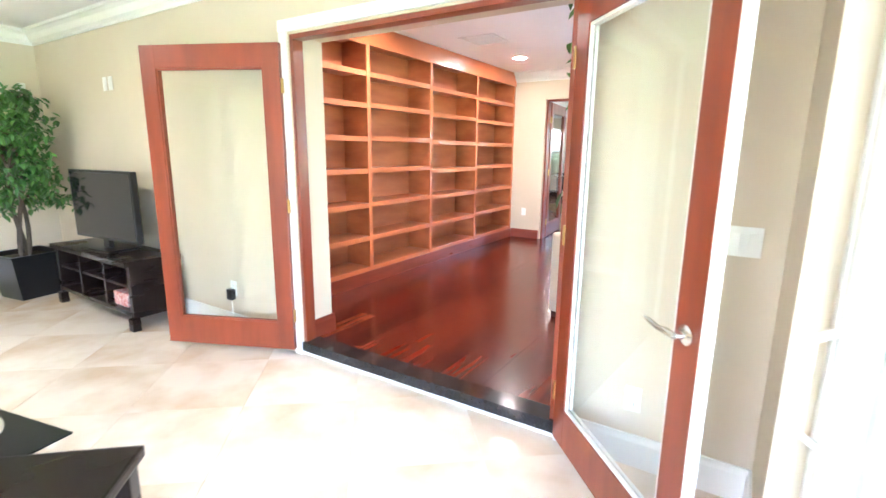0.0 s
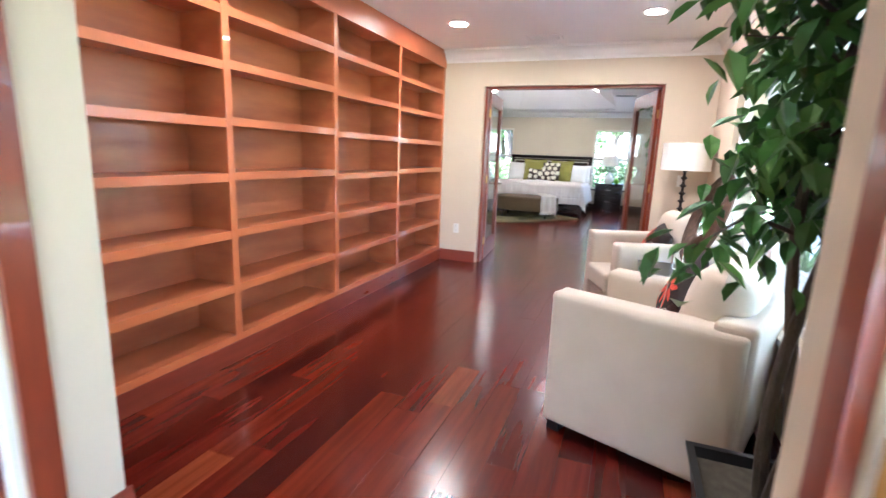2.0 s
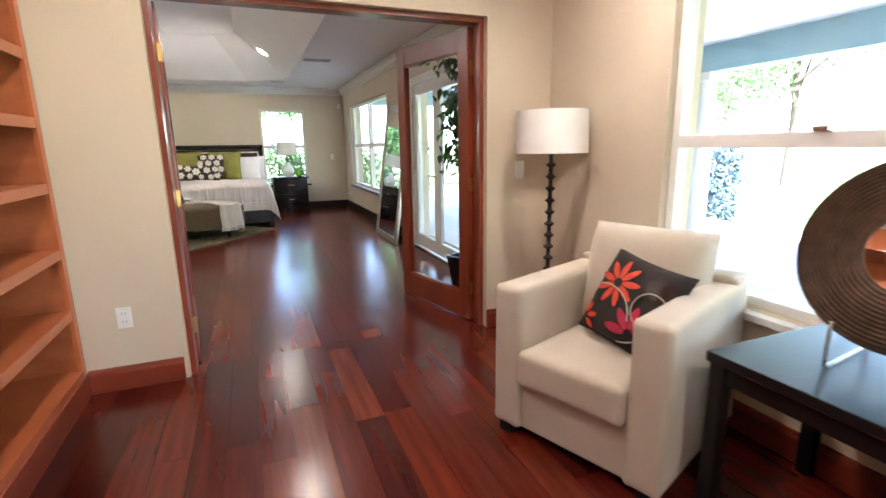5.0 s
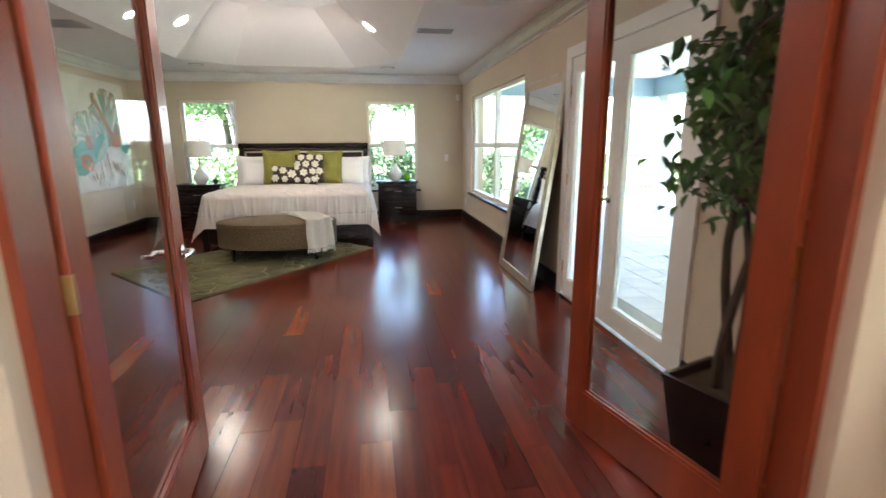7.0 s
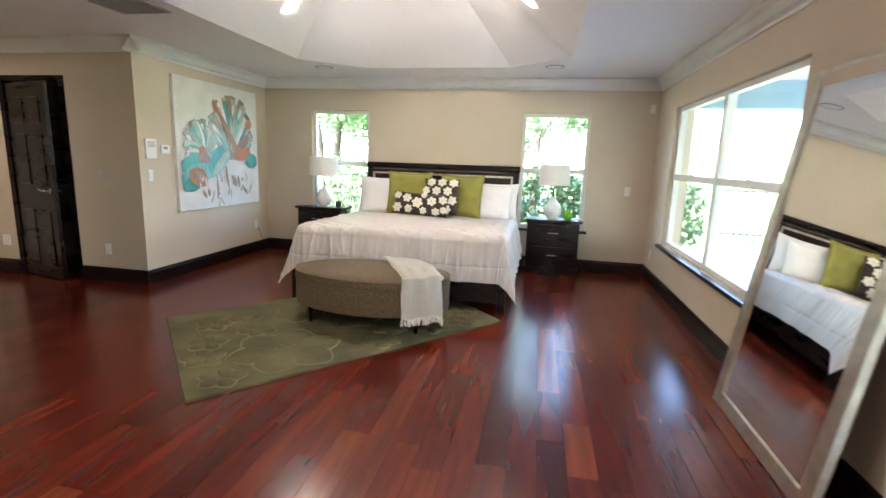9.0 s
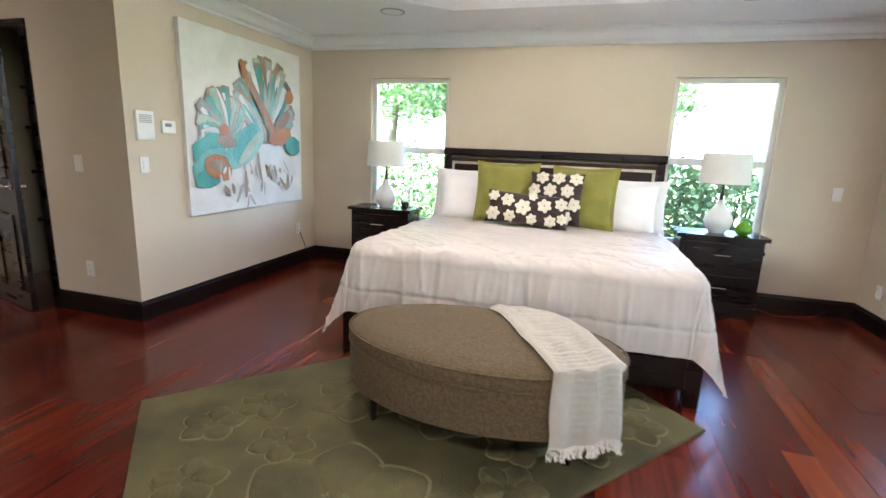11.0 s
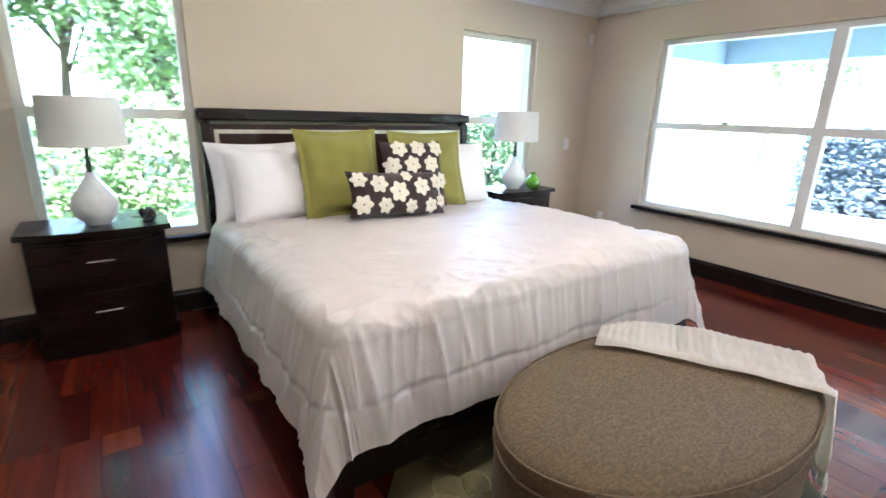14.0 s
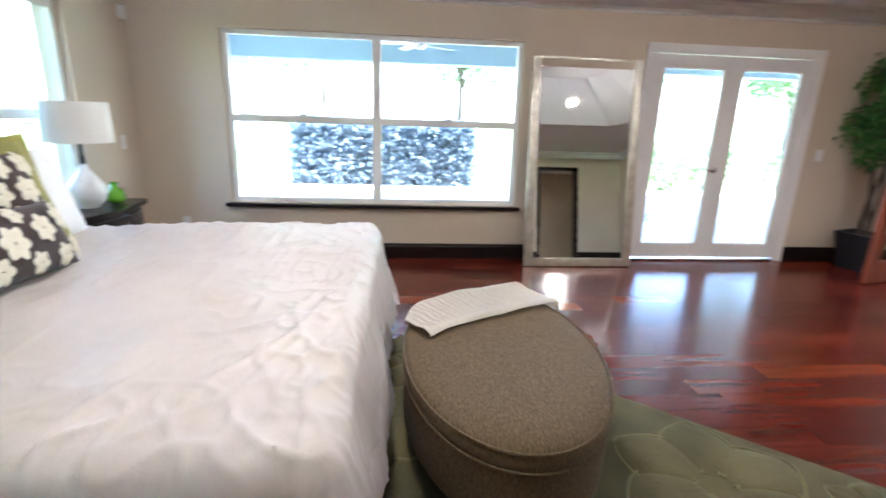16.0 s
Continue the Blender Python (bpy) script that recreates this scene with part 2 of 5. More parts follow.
def lathe(profile, n=28, centre=(0, 0, 0), mtx=None, cap=True):
    """profile: radius, height pairs from the bottom up."""
    bm = bmesh.new()
    rings = [[bm.verts.new((centre[0] + r * math.cos(2 * math.pi * i / n), centre[1] + r * math.sin(2 * math.pi * i / n), centre[2] + z)) for i in range(n)] for r, z in profile]
    for a, b in zip(rings, rings[1:]):
        for i in range(n):
            bm.faces.new((a[i], a[(i + 1) % n], b[(i + 1) % n], b[i]))
    if cap:
        bm.faces.new(rings[0][::-1])
        bm.faces.new(rings[-1])
    if mtx is not None:
        bm.transform(mtx)
    return bm


def tube(points, radius, n=8):
    """A round rod along points; radius may be one number or one for each point."""
    bm = bmesh.new()
    pts = [Vector(p) for p in points]
    rs = radius if isinstance(radius, (list, tuple)) else [radius] * len(pts)
    rings = []
    for i, p in enumerate(pts):
        d = (pts[min(i + 1, len(pts) - 1)] - pts[max(i - 1, 0)]).normalized()
        a = d.orthogonal().normalized() if not rings else (axis - d * axis.dot(d)).normalized()
        axis = a
        b = d.cross(a)
        rings.append([bm.verts.new(p + rs[i] * (a * math.cos(2 * math.pi * k / n) + b * math.sin(2 * math.pi * k / n))) for k in range(n)])
    for a, b in zip(rings, rings[1:]):
        for k in range(n):
            bm.faces.new((a[k], a[(k + 1) % n], b[(k + 1) % n], b[k]))
    bm.faces.new(rings[0][::-1])
    bm.faces.new(rings[-1])
    return bm


def mesh_ob(name, bm, material, smooth=False):
    me = bpy.data.meshes.new(name)
    bmesh.ops.recalc_face_normals(bm, faces=bm.faces[:])
    if smooth:
        for f in bm.faces:
            f.smooth = True
    bm.to_mesh(me)
    bm.free()
    me.materials.append(material)
    if smooth:
        me.set_sharp_from_angle(angle=radians(50))
    return new(name, me)


def part(name, bm, material, parent=None, label="", smooth=False):
    ob = mesh_ob(name, bm, material, smooth)
    ob.parent = parent
    if label:
        ob["label"] = label
    return ob


def thing(name, label, category, m=None, group="", kind=""):
    ob = new(name)
    if m is not None:
        ob.matrix_basis = m
    return tagged(ob, label, category, group, kind)


def structure(name, bm, material, label, category, smooth=False):
    return tagged(mesh_ob(name, bm, material, smooth), label, category, kind="structure")


def wall_bm(axis, t0, t1, a0, a1, z0, z1, holes=()):
    """A wall with thickness t0..t1 that runs a0..a1 along axis, with holes (a, b, low, high)."""
    bm = bmesh.new()
    cuts = sorted({a0, a1, *(v for h in holes for v in h[:2])})
    for a, b in zip(cuts, cuts[1:]):
        zs = [z0]
        for h in sorted((h for h in holes if h[0] < (a + b) / 2 < h[1]), key=lambda h: h[2]):
            zs += [h[2], h[3]]
        zs.append(z1)
        for lo, hi in zip(zs[::2], zs[1::2]):
            if hi - lo > 0.002:
                bm_box(bm, *((a, b, t0, t1) if axis == "x" else (t0, t1, a, b)), lo, hi)
    return bm


CROWN = ((0, 0), (0, -0.135), (0.012, -0.135), (0.018, -0.115), (0.045, -0.095), (0.07, -0.05), (0.095, -0.03), (0.11, -0.025), (0.11, 0))


def crown_bm(bm, p, q, inward, top, profile=CROWN):
    p, q, n = Vector((*p, top)), Vector((*q, top)), Vector((*inward, 0))
    d = (q - p).normalized()
    a = [bm.verts.new(p + n * u + Vector((0, 0, v)) + d * 0) for u, v in profile]
    b = [bm.verts.new(q + n * u + Vector((0, 0, v))) for u, v in profile]
    for i in range(len(profile)):
        j = (i + 1) % len(profile)
        bm.faces.new((a[i], a[j], b[j], b[i]))
    bm.faces.new(a[::-1])
    bm.faces.new(b)
    return bm


# ---- the large structure ----
RX = 0.59          # inner face of the garden wall
LIV = -0.09        # level of the living room floor
YA, YB = 1.96, 2.23   # wall between living room and study
YC, YD = 6.71, 6.86   # wall between study and bedroom
DL = -1.77          # edge of the bedroom doorway
YE = 14.26         # bedroom end wall
XL = -4.74         # wall with the painting
YK = 11.95         # wall with the closet door
TOP = 2.44
WIN_ST = (2.95, 5.70, 0.56, 2.03)
FD = (8.02, 9.68, 0.0, 2.03)
WIN_BIG = (10.87, 13.52, 0.53, 2.03)
structure("wall_garden", wall_bm("y", RX, RX + 0.2, YB, YE + 0.2, -0.3, 3.6, [WIN_ST, FD, WIN_BIG]), M_WALL, "beige painted garden wall with windows and patio doors", "wall")
structure("wall_bedroom_end", wall_bm("x", YE, YE + 0.2, XL - 0.1, RX, -0.3, 3.6, [(-4.02, -3.16, 0.53, 2.02), (-1.07, -0.21, 0.53, 2.02)]), M_WALL, "beige painted end wall with two windows", "wall")
structure("wall_painting", wall_bm("y", XL - 0.1, XL, YK, YE, -0.1, 3.6), M_WALL, "beige painted side wall behind the painting", "wall")
structure("wall_closet", wall_bm("x", YK, YK + 0.12, -6.72, XL - 0.1, -0.1, TOP + 0.1, [(-6.33, -5.58, -0.1, 2.05)]), M_WALL, "beige painted wall with a closet door", "wall")
structure("wall_bedroom_far", wall_bm("y", -9.0, -8.85, YD, 16.0, -0.1, 3.6), M_WALL, "beige painted wall beyond the bedroom", "wall")
structure("wall_bedroom_west", wall_bm("y", -6.05, -5.9, YD, 10.5, -0.1, TOP, [(7.95, 8.80, -0.1, 2.05)]), M_WALL, "beige painted bedroom wall with a dark-framed doorway", "wall")
structure("wall_bath_end", wall_bm("x", 16.0, 16.15, -9.0, XL - 0.1, -0.1, 3.6), M_TAN, "tan wall at the end of the bathroom", "wall")
bm = wall_bm("x", YC, YD, -9.0, RX, -0.1, 3.6, [(DL, 0.11, -0.1, 2.05)])
bmesh.ops.bevel(bm, geom=[e for e in bm.edges if all(abs(v.co.y - YC) < 0.001 and min(abs(v.co.x - DL), abs(v.co.x - 0.11)) < 0.001 and v.co.z < 2.06 for v in e.verts) and abs(e.verts[0].co.z - e.verts[1].co.z) > 1], offset=0.03, segments=4, affect="EDGES")
structure("wall_study_bedroom", bm, M_WALL, "beige painted wall with a double doorway", "wall")
structure("wall_living_study", wall_bm("x", YA, YB, -5.6, 1.0, -0.3, 3.6, [(-1.615, 0.18, -0.3, 1.99)]), M_WALL, "beige painted living room wall with a double doorway", "wall")
structure("wall_study_side", wall_bm("y", -2.72, -2.57, YB, YC, -0.1, 3.6), M_WALL, "beige painted wall behind the bookcase", "wall")
structure("wall_living_left", wall_bm("y", -5.6, -5.45, -5.0, YA, -0.3, 3.6), M_WALL, "beige painted living room side wall", "wall")
# unseen back wall closing the room; its opening is added to let daylight in
structure("wall_living_back", wall_bm("x", -5.15, -5.0, -5.6, 1.2, -0.3, 3.6, [(-0.7, 0.6, -0.09, 2.1)]), M_WALL, "unseen beige living room back wall, its opening added for daylight", "wall")
structure("wall_living_slider", wall_bm("y", 1.0, 1.2, -5.0, YB, -0.3, 3.6, [(-3.8, 1.40, -0.09, 2.1)]), M_WALL, "beige wall around the sliding patio doors", "wall")
structure("ceiling_study", box(-2.57, RX, YB, YC, TOP, TOP + 0.1), M_CEIL, "white painted study ceiling", "ceiling")
structure("ceiling_living", box(-5.45, 1.0, -5.0, YA, TOP, TOP + 0.1), M_CEIL, "white painted living room ceiling", "ceiling")
# unseen slab added above the ceilings to block sun and sky
structure("roof", box(-9.2, 1.25, -5.2, 16.2, 3.6, 3.75), M_STUCCO, "plain unseen slab over the house that keeps the sun out", "roof")

# bedroom ceiling with its eight-sided raised tray
OCT = [(-3.55, 12.97), (-2.92, 13.5), (-1.21, 13.5), (-0.58, 12.97), (-0.58, 8.2), (-1.21, 7.65), (-2.92, 7.65), (-3.55, 8.2)]
INN = [(-2.75, 12.15), (-2.45, 12.42), (-1.68, 12.42), (-1.38, 12.15), (-1.38, 9.0), (-1.68, 8.73), (-2.45, 8.73), (-2.75, 9.0)]
bm = bmesh.new()
outer = [bm.verts.new((x, y, TOP)) for x, y in ((-8.85, 16.0), (XL - 0.1, 16.0), (XL - 0.1, YE), (RX, YE), (RX, YD), (-8.85, YD))]
ring = [bm.verts.new((x, y, TOP)) for x, y in OCT]
for loop in (outer, ring):
    for a, b in zip(loop, loop[1:] + loop[:1]):
        bm.edges.new((a, b))
bmesh.ops.triangle_fill(bm, use_beauty=True, use_dissolve=False, edges=bm.edges[:])
up = [bm.verts.new((x, y, 2.98)) for x, y in INN]
for i in range(8):
    j = (i + 1) % 8
    bm.faces.new((ring[i], ring[j], up[j], up[i]))
bm.faces.new(up)
structure("ceiling_bedroom", bm, M_CEIL, "white bedroom ceiling with a raised eight-sided tray", "ceiling")

# crown mouldings
bm = bmesh.new()
for p, q, n in (((-2.24, YC), (RX, YC), (0, -1)), ((RX, YB), (RX, YC), (-1, 0)), ((-2.24, YB), (RX, YB), (0, 1))):
    crown_bm(bm, p, q, n, TOP)
structure("trim_crown_study", bm, M_WHITE, "white crown moulding round the study ceiling", "moulding")
bm = bmesh.new()
for p, q, n in (((XL, YE), (RX, YE), (0, -1)), ((RX, YD), (RX, YE), (-1, 0)), ((XL, YK - 0.11), (XL, YE), (1, 0)), ((-6.72, YK), (XL + 0.11, YK), (0, -1)), ((-5.9, YD), (RX, YD), (0, 1)), ((-5.9, YD), (-5.9, 10.5), (1, 0))):
    crown_bm(bm, p, q, n, TOP)
structure("trim_crown_bedroom", bm, M_WHITE, "white crown moulding round the bedroom ceiling", "moulding")
bm = bmesh.new()
for p, q, n in (((-5.45, YA), (1.0, YA), (0, -1)), ((-5.45, -5.0), (-5.45, YA), (1, 0))):
    crown_bm(bm, p, q, n, TOP)
structure("trim_crown_living", bm, M_WHITE, "white crown moulding round the living room ceiling", "moulding")

# baseboards
def base(name, material, label, h, runs):
    bm = bmesh.new()
    prof = ((0, 0), (0.018, 0), (0.018, h - 0.03), (0.012, h - 0.015), (0.010, h), (0, h))
    for p, q, n, z in runs:
        crown_bm(bm, p, q, n, z, prof)
    return structure(name, bm, material, label, "baseboard")


base("baseboard_study", M_BASERED, "red-brown wooden baseboard in the study", 0.13, [
    ((-2.24, YC), (DL - 0.02, YC), (0, -1), 0), ((0.11, YC), (RX, YC), (0, -1), 0), ((RX, YB), (RX, YC), (-1, 0), 0),
    ((-2.24, YB), (-1.615, YB), (0, 1), 0), ((0.18, YB), (RX, YB), (0, 1), 0), ((-1.615, 2.047), (-1.615, YB + 0.018), (1, 0), 0)])
base("baseboard_bedroom", M_BASEDK, "dark wooden baseboard in the bedroom", 0.15, [
    ((XL, YE), (RX, YE), (0, -1), 0), ((RX, FD[1] + 0.02), (RX, YE), (-1, 0), 0), ((RX, YD), (RX, FD[0] - 0.02), (-1, 0), 0),
    ((XL, YK - 0.018), (XL, YE), (1, 0), 0), ((-5.54, YK), (XL, YK), (0, -1), 0), ((-6.72, YK), (-6.37, YK), (0, -1), 0),
    ((0.15, YD), (RX, YD), (0, 1), 0), ((-5.9, YD), (-1.82, YD), (0, 1), 0), ((-5.9, YD), (-5.9, 7.89), (1, 0), 0), ((-5.9, 8.86), (-5.9, 10.5), (1, 0), 0)])
base("baseboard_living", M_WHITE, "white baseboard in the living room", 0.15, [
    ((-5.45, YA), (-1.78, YA), (0, -1), LIV), ((0.29, YA), (1.0, YA), (0, -1), LIV), ((-5.45, -5.0), (-5.45, YA), (1, 0), LIV), ((1.0, 1.40), (1.0, YA), (-1, 0), LIV)])
structure("floor_base", boxes((-8.85, RX, 2.09, 16.0, -0.2, -0.012)), M_GAP, "dark bed under the wooden planks", "floor")
structure("floor_bath", box(-8.85, -6.9, 9.5, 16.0, -0.011, 0.012), M_TAN, "tan tiled bathroom floor", "floor")
structure("threshold", box(-1.615, 0.18, 1.945, 2.085, -0.06, 0.004, 0.004), M_GRANITE, "polished black granite threshold of the doorway", "threshold")
structure("trim_riser", box(-1.615, 0.18, 1.962, 2.085, LIV - 0.1, -0.06), M_WHITE, "white riser under the threshold", "trim")

# ---- windows and doors ----
def window(name, label, axis, face, a0, a1, z0, z1, cols, mid, material, into=1, sill=None):
    """A single-hung window set into the wall: an outer frame, a mullion for each division, a meeting rail, panes and a sill."""
    w = thing(name, label, "window", kind="structure")
    d0, d1 = face + into * 0.045, face + into * 0.105
    lo, hi = min(d0, d1), max(d0, d1)

    def bar(p, a, b, c, d, e0=lo, e1=hi, m=material, lab=""):
        return part(p, box(*((a, b, e0, e1) if axis == "x" else (e0, e1, a, b)), c, d, 0.006), m, w, lab)
    f = 0.045
    bar("frame_side", a0, a0 + f, z0, z1)
    bar("frame_side", a1 - f, a1, z0, z1)
    bar("frame_head", a0 + f, a1 - f, z1 - f, z1)
    bar("frame_foot", a0 + f, a1 - f, z0, z0 + f)
    step = (a1 - a0) / cols
    for i in range(1, cols):
        bar("mullion", a0 + i * step - 0.04, a0 + i * step + 0.04, z0 + f, z1 - f, lo - 0.006, hi + 0.006)
    for i in range(cols):
        p, q = a0 + i * step + (f if i == 0 else 0.04), a0 + (i + 1) * step - (f if i == cols - 1 else 0.04)
        bar("meeting_rail", p, q, mid - 0.03, mid + 0.03, lo - 0.004, hi - 0.008)
        for c, d, off in ((z0 + f, mid - 0.03, 0.02), (mid + 0.03, z1 - f, 0.035)):
            g = bar("pane", p, q, c, d, lo + off, lo + off + 0.004, GLASS, "clear glass")
            g.visible_shadow = False
        c = (p + q) / 2
        bar("sash_lock", c - 0.03, c + 0.03, mid + 0.03, mid + 0.05, lo - 0.02, lo + 0.01, M_CHROME)
    if sill:
        e0, e1 = sorted((face - into * 0.05, face + into * 0.044))
        bar("sill", a0 - 0.05, a1 + 0.05, z0 - 0.035, z0 - 0.001, e0, e1, sill, "dark stone sill")
    return w


window("window_1", "wide white-framed double study window onto the patio", "y", RX, WIN_ST[0], WIN_ST[1], WIN_ST[2], WIN_ST[3], 2, 1.27, M_WHITE, sill=M_WHITE)
window("window_2", "wide white-framed bedroom window with a dark sill", "y", RX, WIN_BIG[0], WIN_BIG[1], WIN_BIG[2], WIN_BIG[3], 2, 1.29, M_WHITE, sill=M_BASEDK)
window("window_3", "narrow cream-framed window with dark sill beside the bed", "x", YE, -4.02, -3.16, 0.53, 2.02, 1, 1.29, M_CREAMT, sill=M_BASEDK)
window("window_4", "narrow cream-framed window with dark sill behind the nightstand", "x", YE, -1.07, -0.21, 0.53, 2.02, 1, 1.29, M_CREAMT, sill=M_BASEDK)


def lever(parent, x, y, z, side, out):
    """A lever handle on both faces of a door leaf that lies along local x."""
    for s in (1, -1):
        part("rose", lathe([(0.028, 0), (0.030, 0.006), (0.022, 0.012), (0.012, 0.014), (0.011, 0.04)], 20, mtx=Matrix.Translation((x, y + s * out, z)) @ Matrix.Rotation(-s * math.pi / 2, 4, "X")), M_CHROME, parent, "brushed nickel rose", True)
        part("handle", tube([(x, y + s * (out + 0.04), z), (x + side * 0.03, y + s * (out + 0.045), z + 0.004), (x + side * 0.07, y + s * (out + 0.042), z - 0.002), (x + side * 0.11, y + s * (out + 0.046), z + 0.008), (x + side * 0.125, y + s * (out + 0.05), z + 0.012)],
                               [0.010, 0.011, 0.008, 0.008, 0.006], 10), M_CHROME, parent, "curved nickel lever", True)


def glazed_leaf(name, label, m, w, h, material, stile=0.105, rail=0.14, foot=0.2, handle=True, edge=None, lever_z=0.91):
    """A glazed door leaf; its hinge edge stands at the local origin, and it runs along +x."""
    d = thing(name, label, "door", m, kind="structure")
    t = 0.022
    part("stile", box(0, stile, -t, t, 0.012, h, 0.003), material, d)
    part("stile", box(w - stile, w, -t, t, 0.012, h, 0.003), material, d)
    part("top_rail", box(stile, w - stile, -t, t, h - rail, h, 0.003), material, d)
    part("bottom_rail", box(stile, w - stile, -t, t, 0.012, foot, 0.003), material, d)
    g = part("pane", box(stile, w - stile, -0.003, 0.003, foot, h - rail), GLASS, d, "clear glass")
    g.visible_shadow = False
    for s in (-1, 1):
        bm = bmesh.new()
        for q in ((stile, stile + 0.012, foot, h - rail), (w - stile - 0.012, w - stile, foot, h - rail), (stile + 0.012, w - stile - 0.012, foot, foot + 0.012), (stile + 0.012, w - stile - 0.012, h - rail - 0.012, h - rail)):
            y0, y1 = sorted((s * 0.004, s * 0.016))
            bm_box(bm, q[0], q[1], y0, y1, q[2], q[3])
        part("glazing_bead", bm, edge or material, d)
    if edge:
        part("edge_strip", box(w, w + 0.004, -t + 0.002, t - 0.002, 0.014, h - 0.002), edge, d, "white painted door edge")
    if handle:
        lever(d, w - stile / 2, 0, lever_z, -1, t)
    for z in (0.25, 1.0, h - 0.25):
        part("hinge", box(-0.012, 0.004, -t - 0.006, -t + 0.03, z - 0.045, z + 0.045, 0.003), M_BRASS, d, "brass hinge")
    return d


def leaf_pose(hinge, tip, z):
    a = math.degrees(math.atan2(tip[1] - hinge[1], tip[0] - hinge[0]))
    return pose(hinge[0], hinge[1], z, 0, 0, a)


# double door between living room and study
glazed_leaf("door_1", "red-stained glazed door leaf standing open to the living room", leaf_pose((-1.66, 1.925), (-2.56, 1.52), LIV + 0.03), 0.94, 2.0, M_CHERRY, handle=False)
glazed_leaf("door_2", "red-stained glazed door leaf with nickel lever, standing open", leaf_pose((0.205, 1.93), (0.81, 1.265), LIV + 0.03), 0.90, 2.0, M_CHERRY, edge=M_WHITE, lever_z=0.865)
# double door between study and bedroom
glazed_leaf("door_3", "dark red glazed door leaf opened into the bedroom", leaf_pose((-1.752, 6.885), (-1.847, 7.79), 0.0), 0.91, 2.02, M_CHERRY)
glazed_leaf("door_4", "dark red glazed door leaf opened beside the patio doors", leaf_pose((0.07, 6.875), (-0.15, 7.75), 0.0), 0.91, 2.02, M_CHERRY, handle=False)


def casing(name, label, material, a0, a1, y0, y1, top, w=0.07, proud=0.0, z0=0.0):
    f = thing(name, label, "door frame", kind="structure")
    part("jamb", box(a0, a0 + 0.028, y0, y1, z0, top - 0.028, 0.003), material, f)
    part("jamb", box(a1 - 0.028, a1, y0, y1, z0, top - 0.028, 0.003), material, f)
    part("head", box(a0, a1, y0, y1, top - 0.028, top, 0.003), material, f)
    return f


casing("trim_doorway_bedroom", "red-stained wooden lining of the bedroom doorway", M_CHERRY, DL, 0.11, YC + 0.05, YD + 0.012, 2.05, z0=0.0)
casing("trim_doorway_study", "red-stained wooden lining of the study doorway", M_CHERRY, -1.615, 0.18, 1.965, 2.045, 1.99, z0=0.005)
f = thing("trim_casing_living", "white painted casing round the study doorway", "door casing", kind="structure")
part("side_casing", box(-1.685, -1.62, 1.938, 1.96, LIV, 2.0, 0.006), M_WHITE, f)
part("side_casing", box(0.185, 0.245, 1.938, 1.96, LIV, 2.0, 0.006), M_WHITE, f)
part("head_casing", box(-1.685, 0.245, 1.934, 1.96, 2.002, 2.07, 0.006), M_WHITE, f)

# patio doors of the bedroom
fr = thing("trim_patio_door_frame", "white painted frame of the patio doors", "door frame", kind="structure")
part("jamb", box(RX - 0.02, RX + 0.1, FD[0] - 0.05, FD[0] + 0.05, 0, 1.985, 0.005), M_WHITE, fr)
part("jamb", box(RX - 0.02, RX + 0.1, FD[1] - 0.05, FD[1] + 0.05, 0, 1.985, 0.005), M_WHITE, fr)
part("head", box(RX - 0.02, RX + 0.1, FD[0] - 0.05, FD[1] + 0.05, 1.985, 2.07, 0.005), M_WHITE, fr)
part("sill", box(RX - 0.03, RX + 0.14, FD[0] + 0.05, FD[1] - 0.05, 0, 0.02, 0.004), M_CHROME, fr)
lw = (FD[1] - FD[0] - 0.104) / 2
glazed_leaf("door_5", "white closed patio door with a full glass pane", pose(RX + 0.015, FD[0] + 0.051, 0.02, 0, 0, 90), lw, 1.96, M_WHITE, stile=0.09, rail=0.11, foot=0.15, handle=False)
glazed_leaf("door_6", "white closed patio door with nickel lever handle", pose(RX + 0.015, FD[1] - 0.051, 0.02, 0, 0, -90), lw, 1.96, M_WHITE, stile=0.09, rail=0.11, foot=0.15)

# sliding patio doors of the living room
for i, (a, b, x) in enumerate(((0.82, 1.40, 1.08), (-0.9, 0.92, 1.02), (-3.8, -0.8, 1.08))):
    s = thing("sliding_door", "white-framed sliding glass patio door", "door", kind="structure", group="sliding doors")
    for y0, y1, z0, z1 in ((a, a + 0.07, LIV + 0.02, 2.08), (b - 0.07, b, LIV + 0.02, 2.08), (a + 0.07, b - 0.07, LIV + 0.02, LIV + 0.1), (a + 0.07, b - 0.07, 2.0, 2.08)):
        part("frame_bar", box(x, x + 0.045, y0, y1, z0, z1, 0.004), M_WHITE, s)
    part("pane", box(x + 0.02, x + 0.026, a + 0.07, b - 0.07, LIV + 0.1, 2.0), GLASS, s, "clear glass").visible_shadow = False
    if i == 1:
        part("pull_handle", tube([(x - 0.004, b - 0.035, 0.78), (x - 0.035, b - 0.035, 0.8), (x - 0.035, b - 0.035, 0.98), (x - 0.004, b - 0.035, 1.0)], 0.009, 8), M_PLASTIC, s, "white pull handle", True)

# closet door, ajar, six panels
cd = thing("door_7", "dark brown six-panel closet door standing ajar", "door", pose(-6.29, YK + 0.02, 0.01, 0, 0, -14), kind="structure")
part("leaf", box(0, 0.70, -0.018, 0.018, 0, 2.0, 0.003), M_ESP, cd)
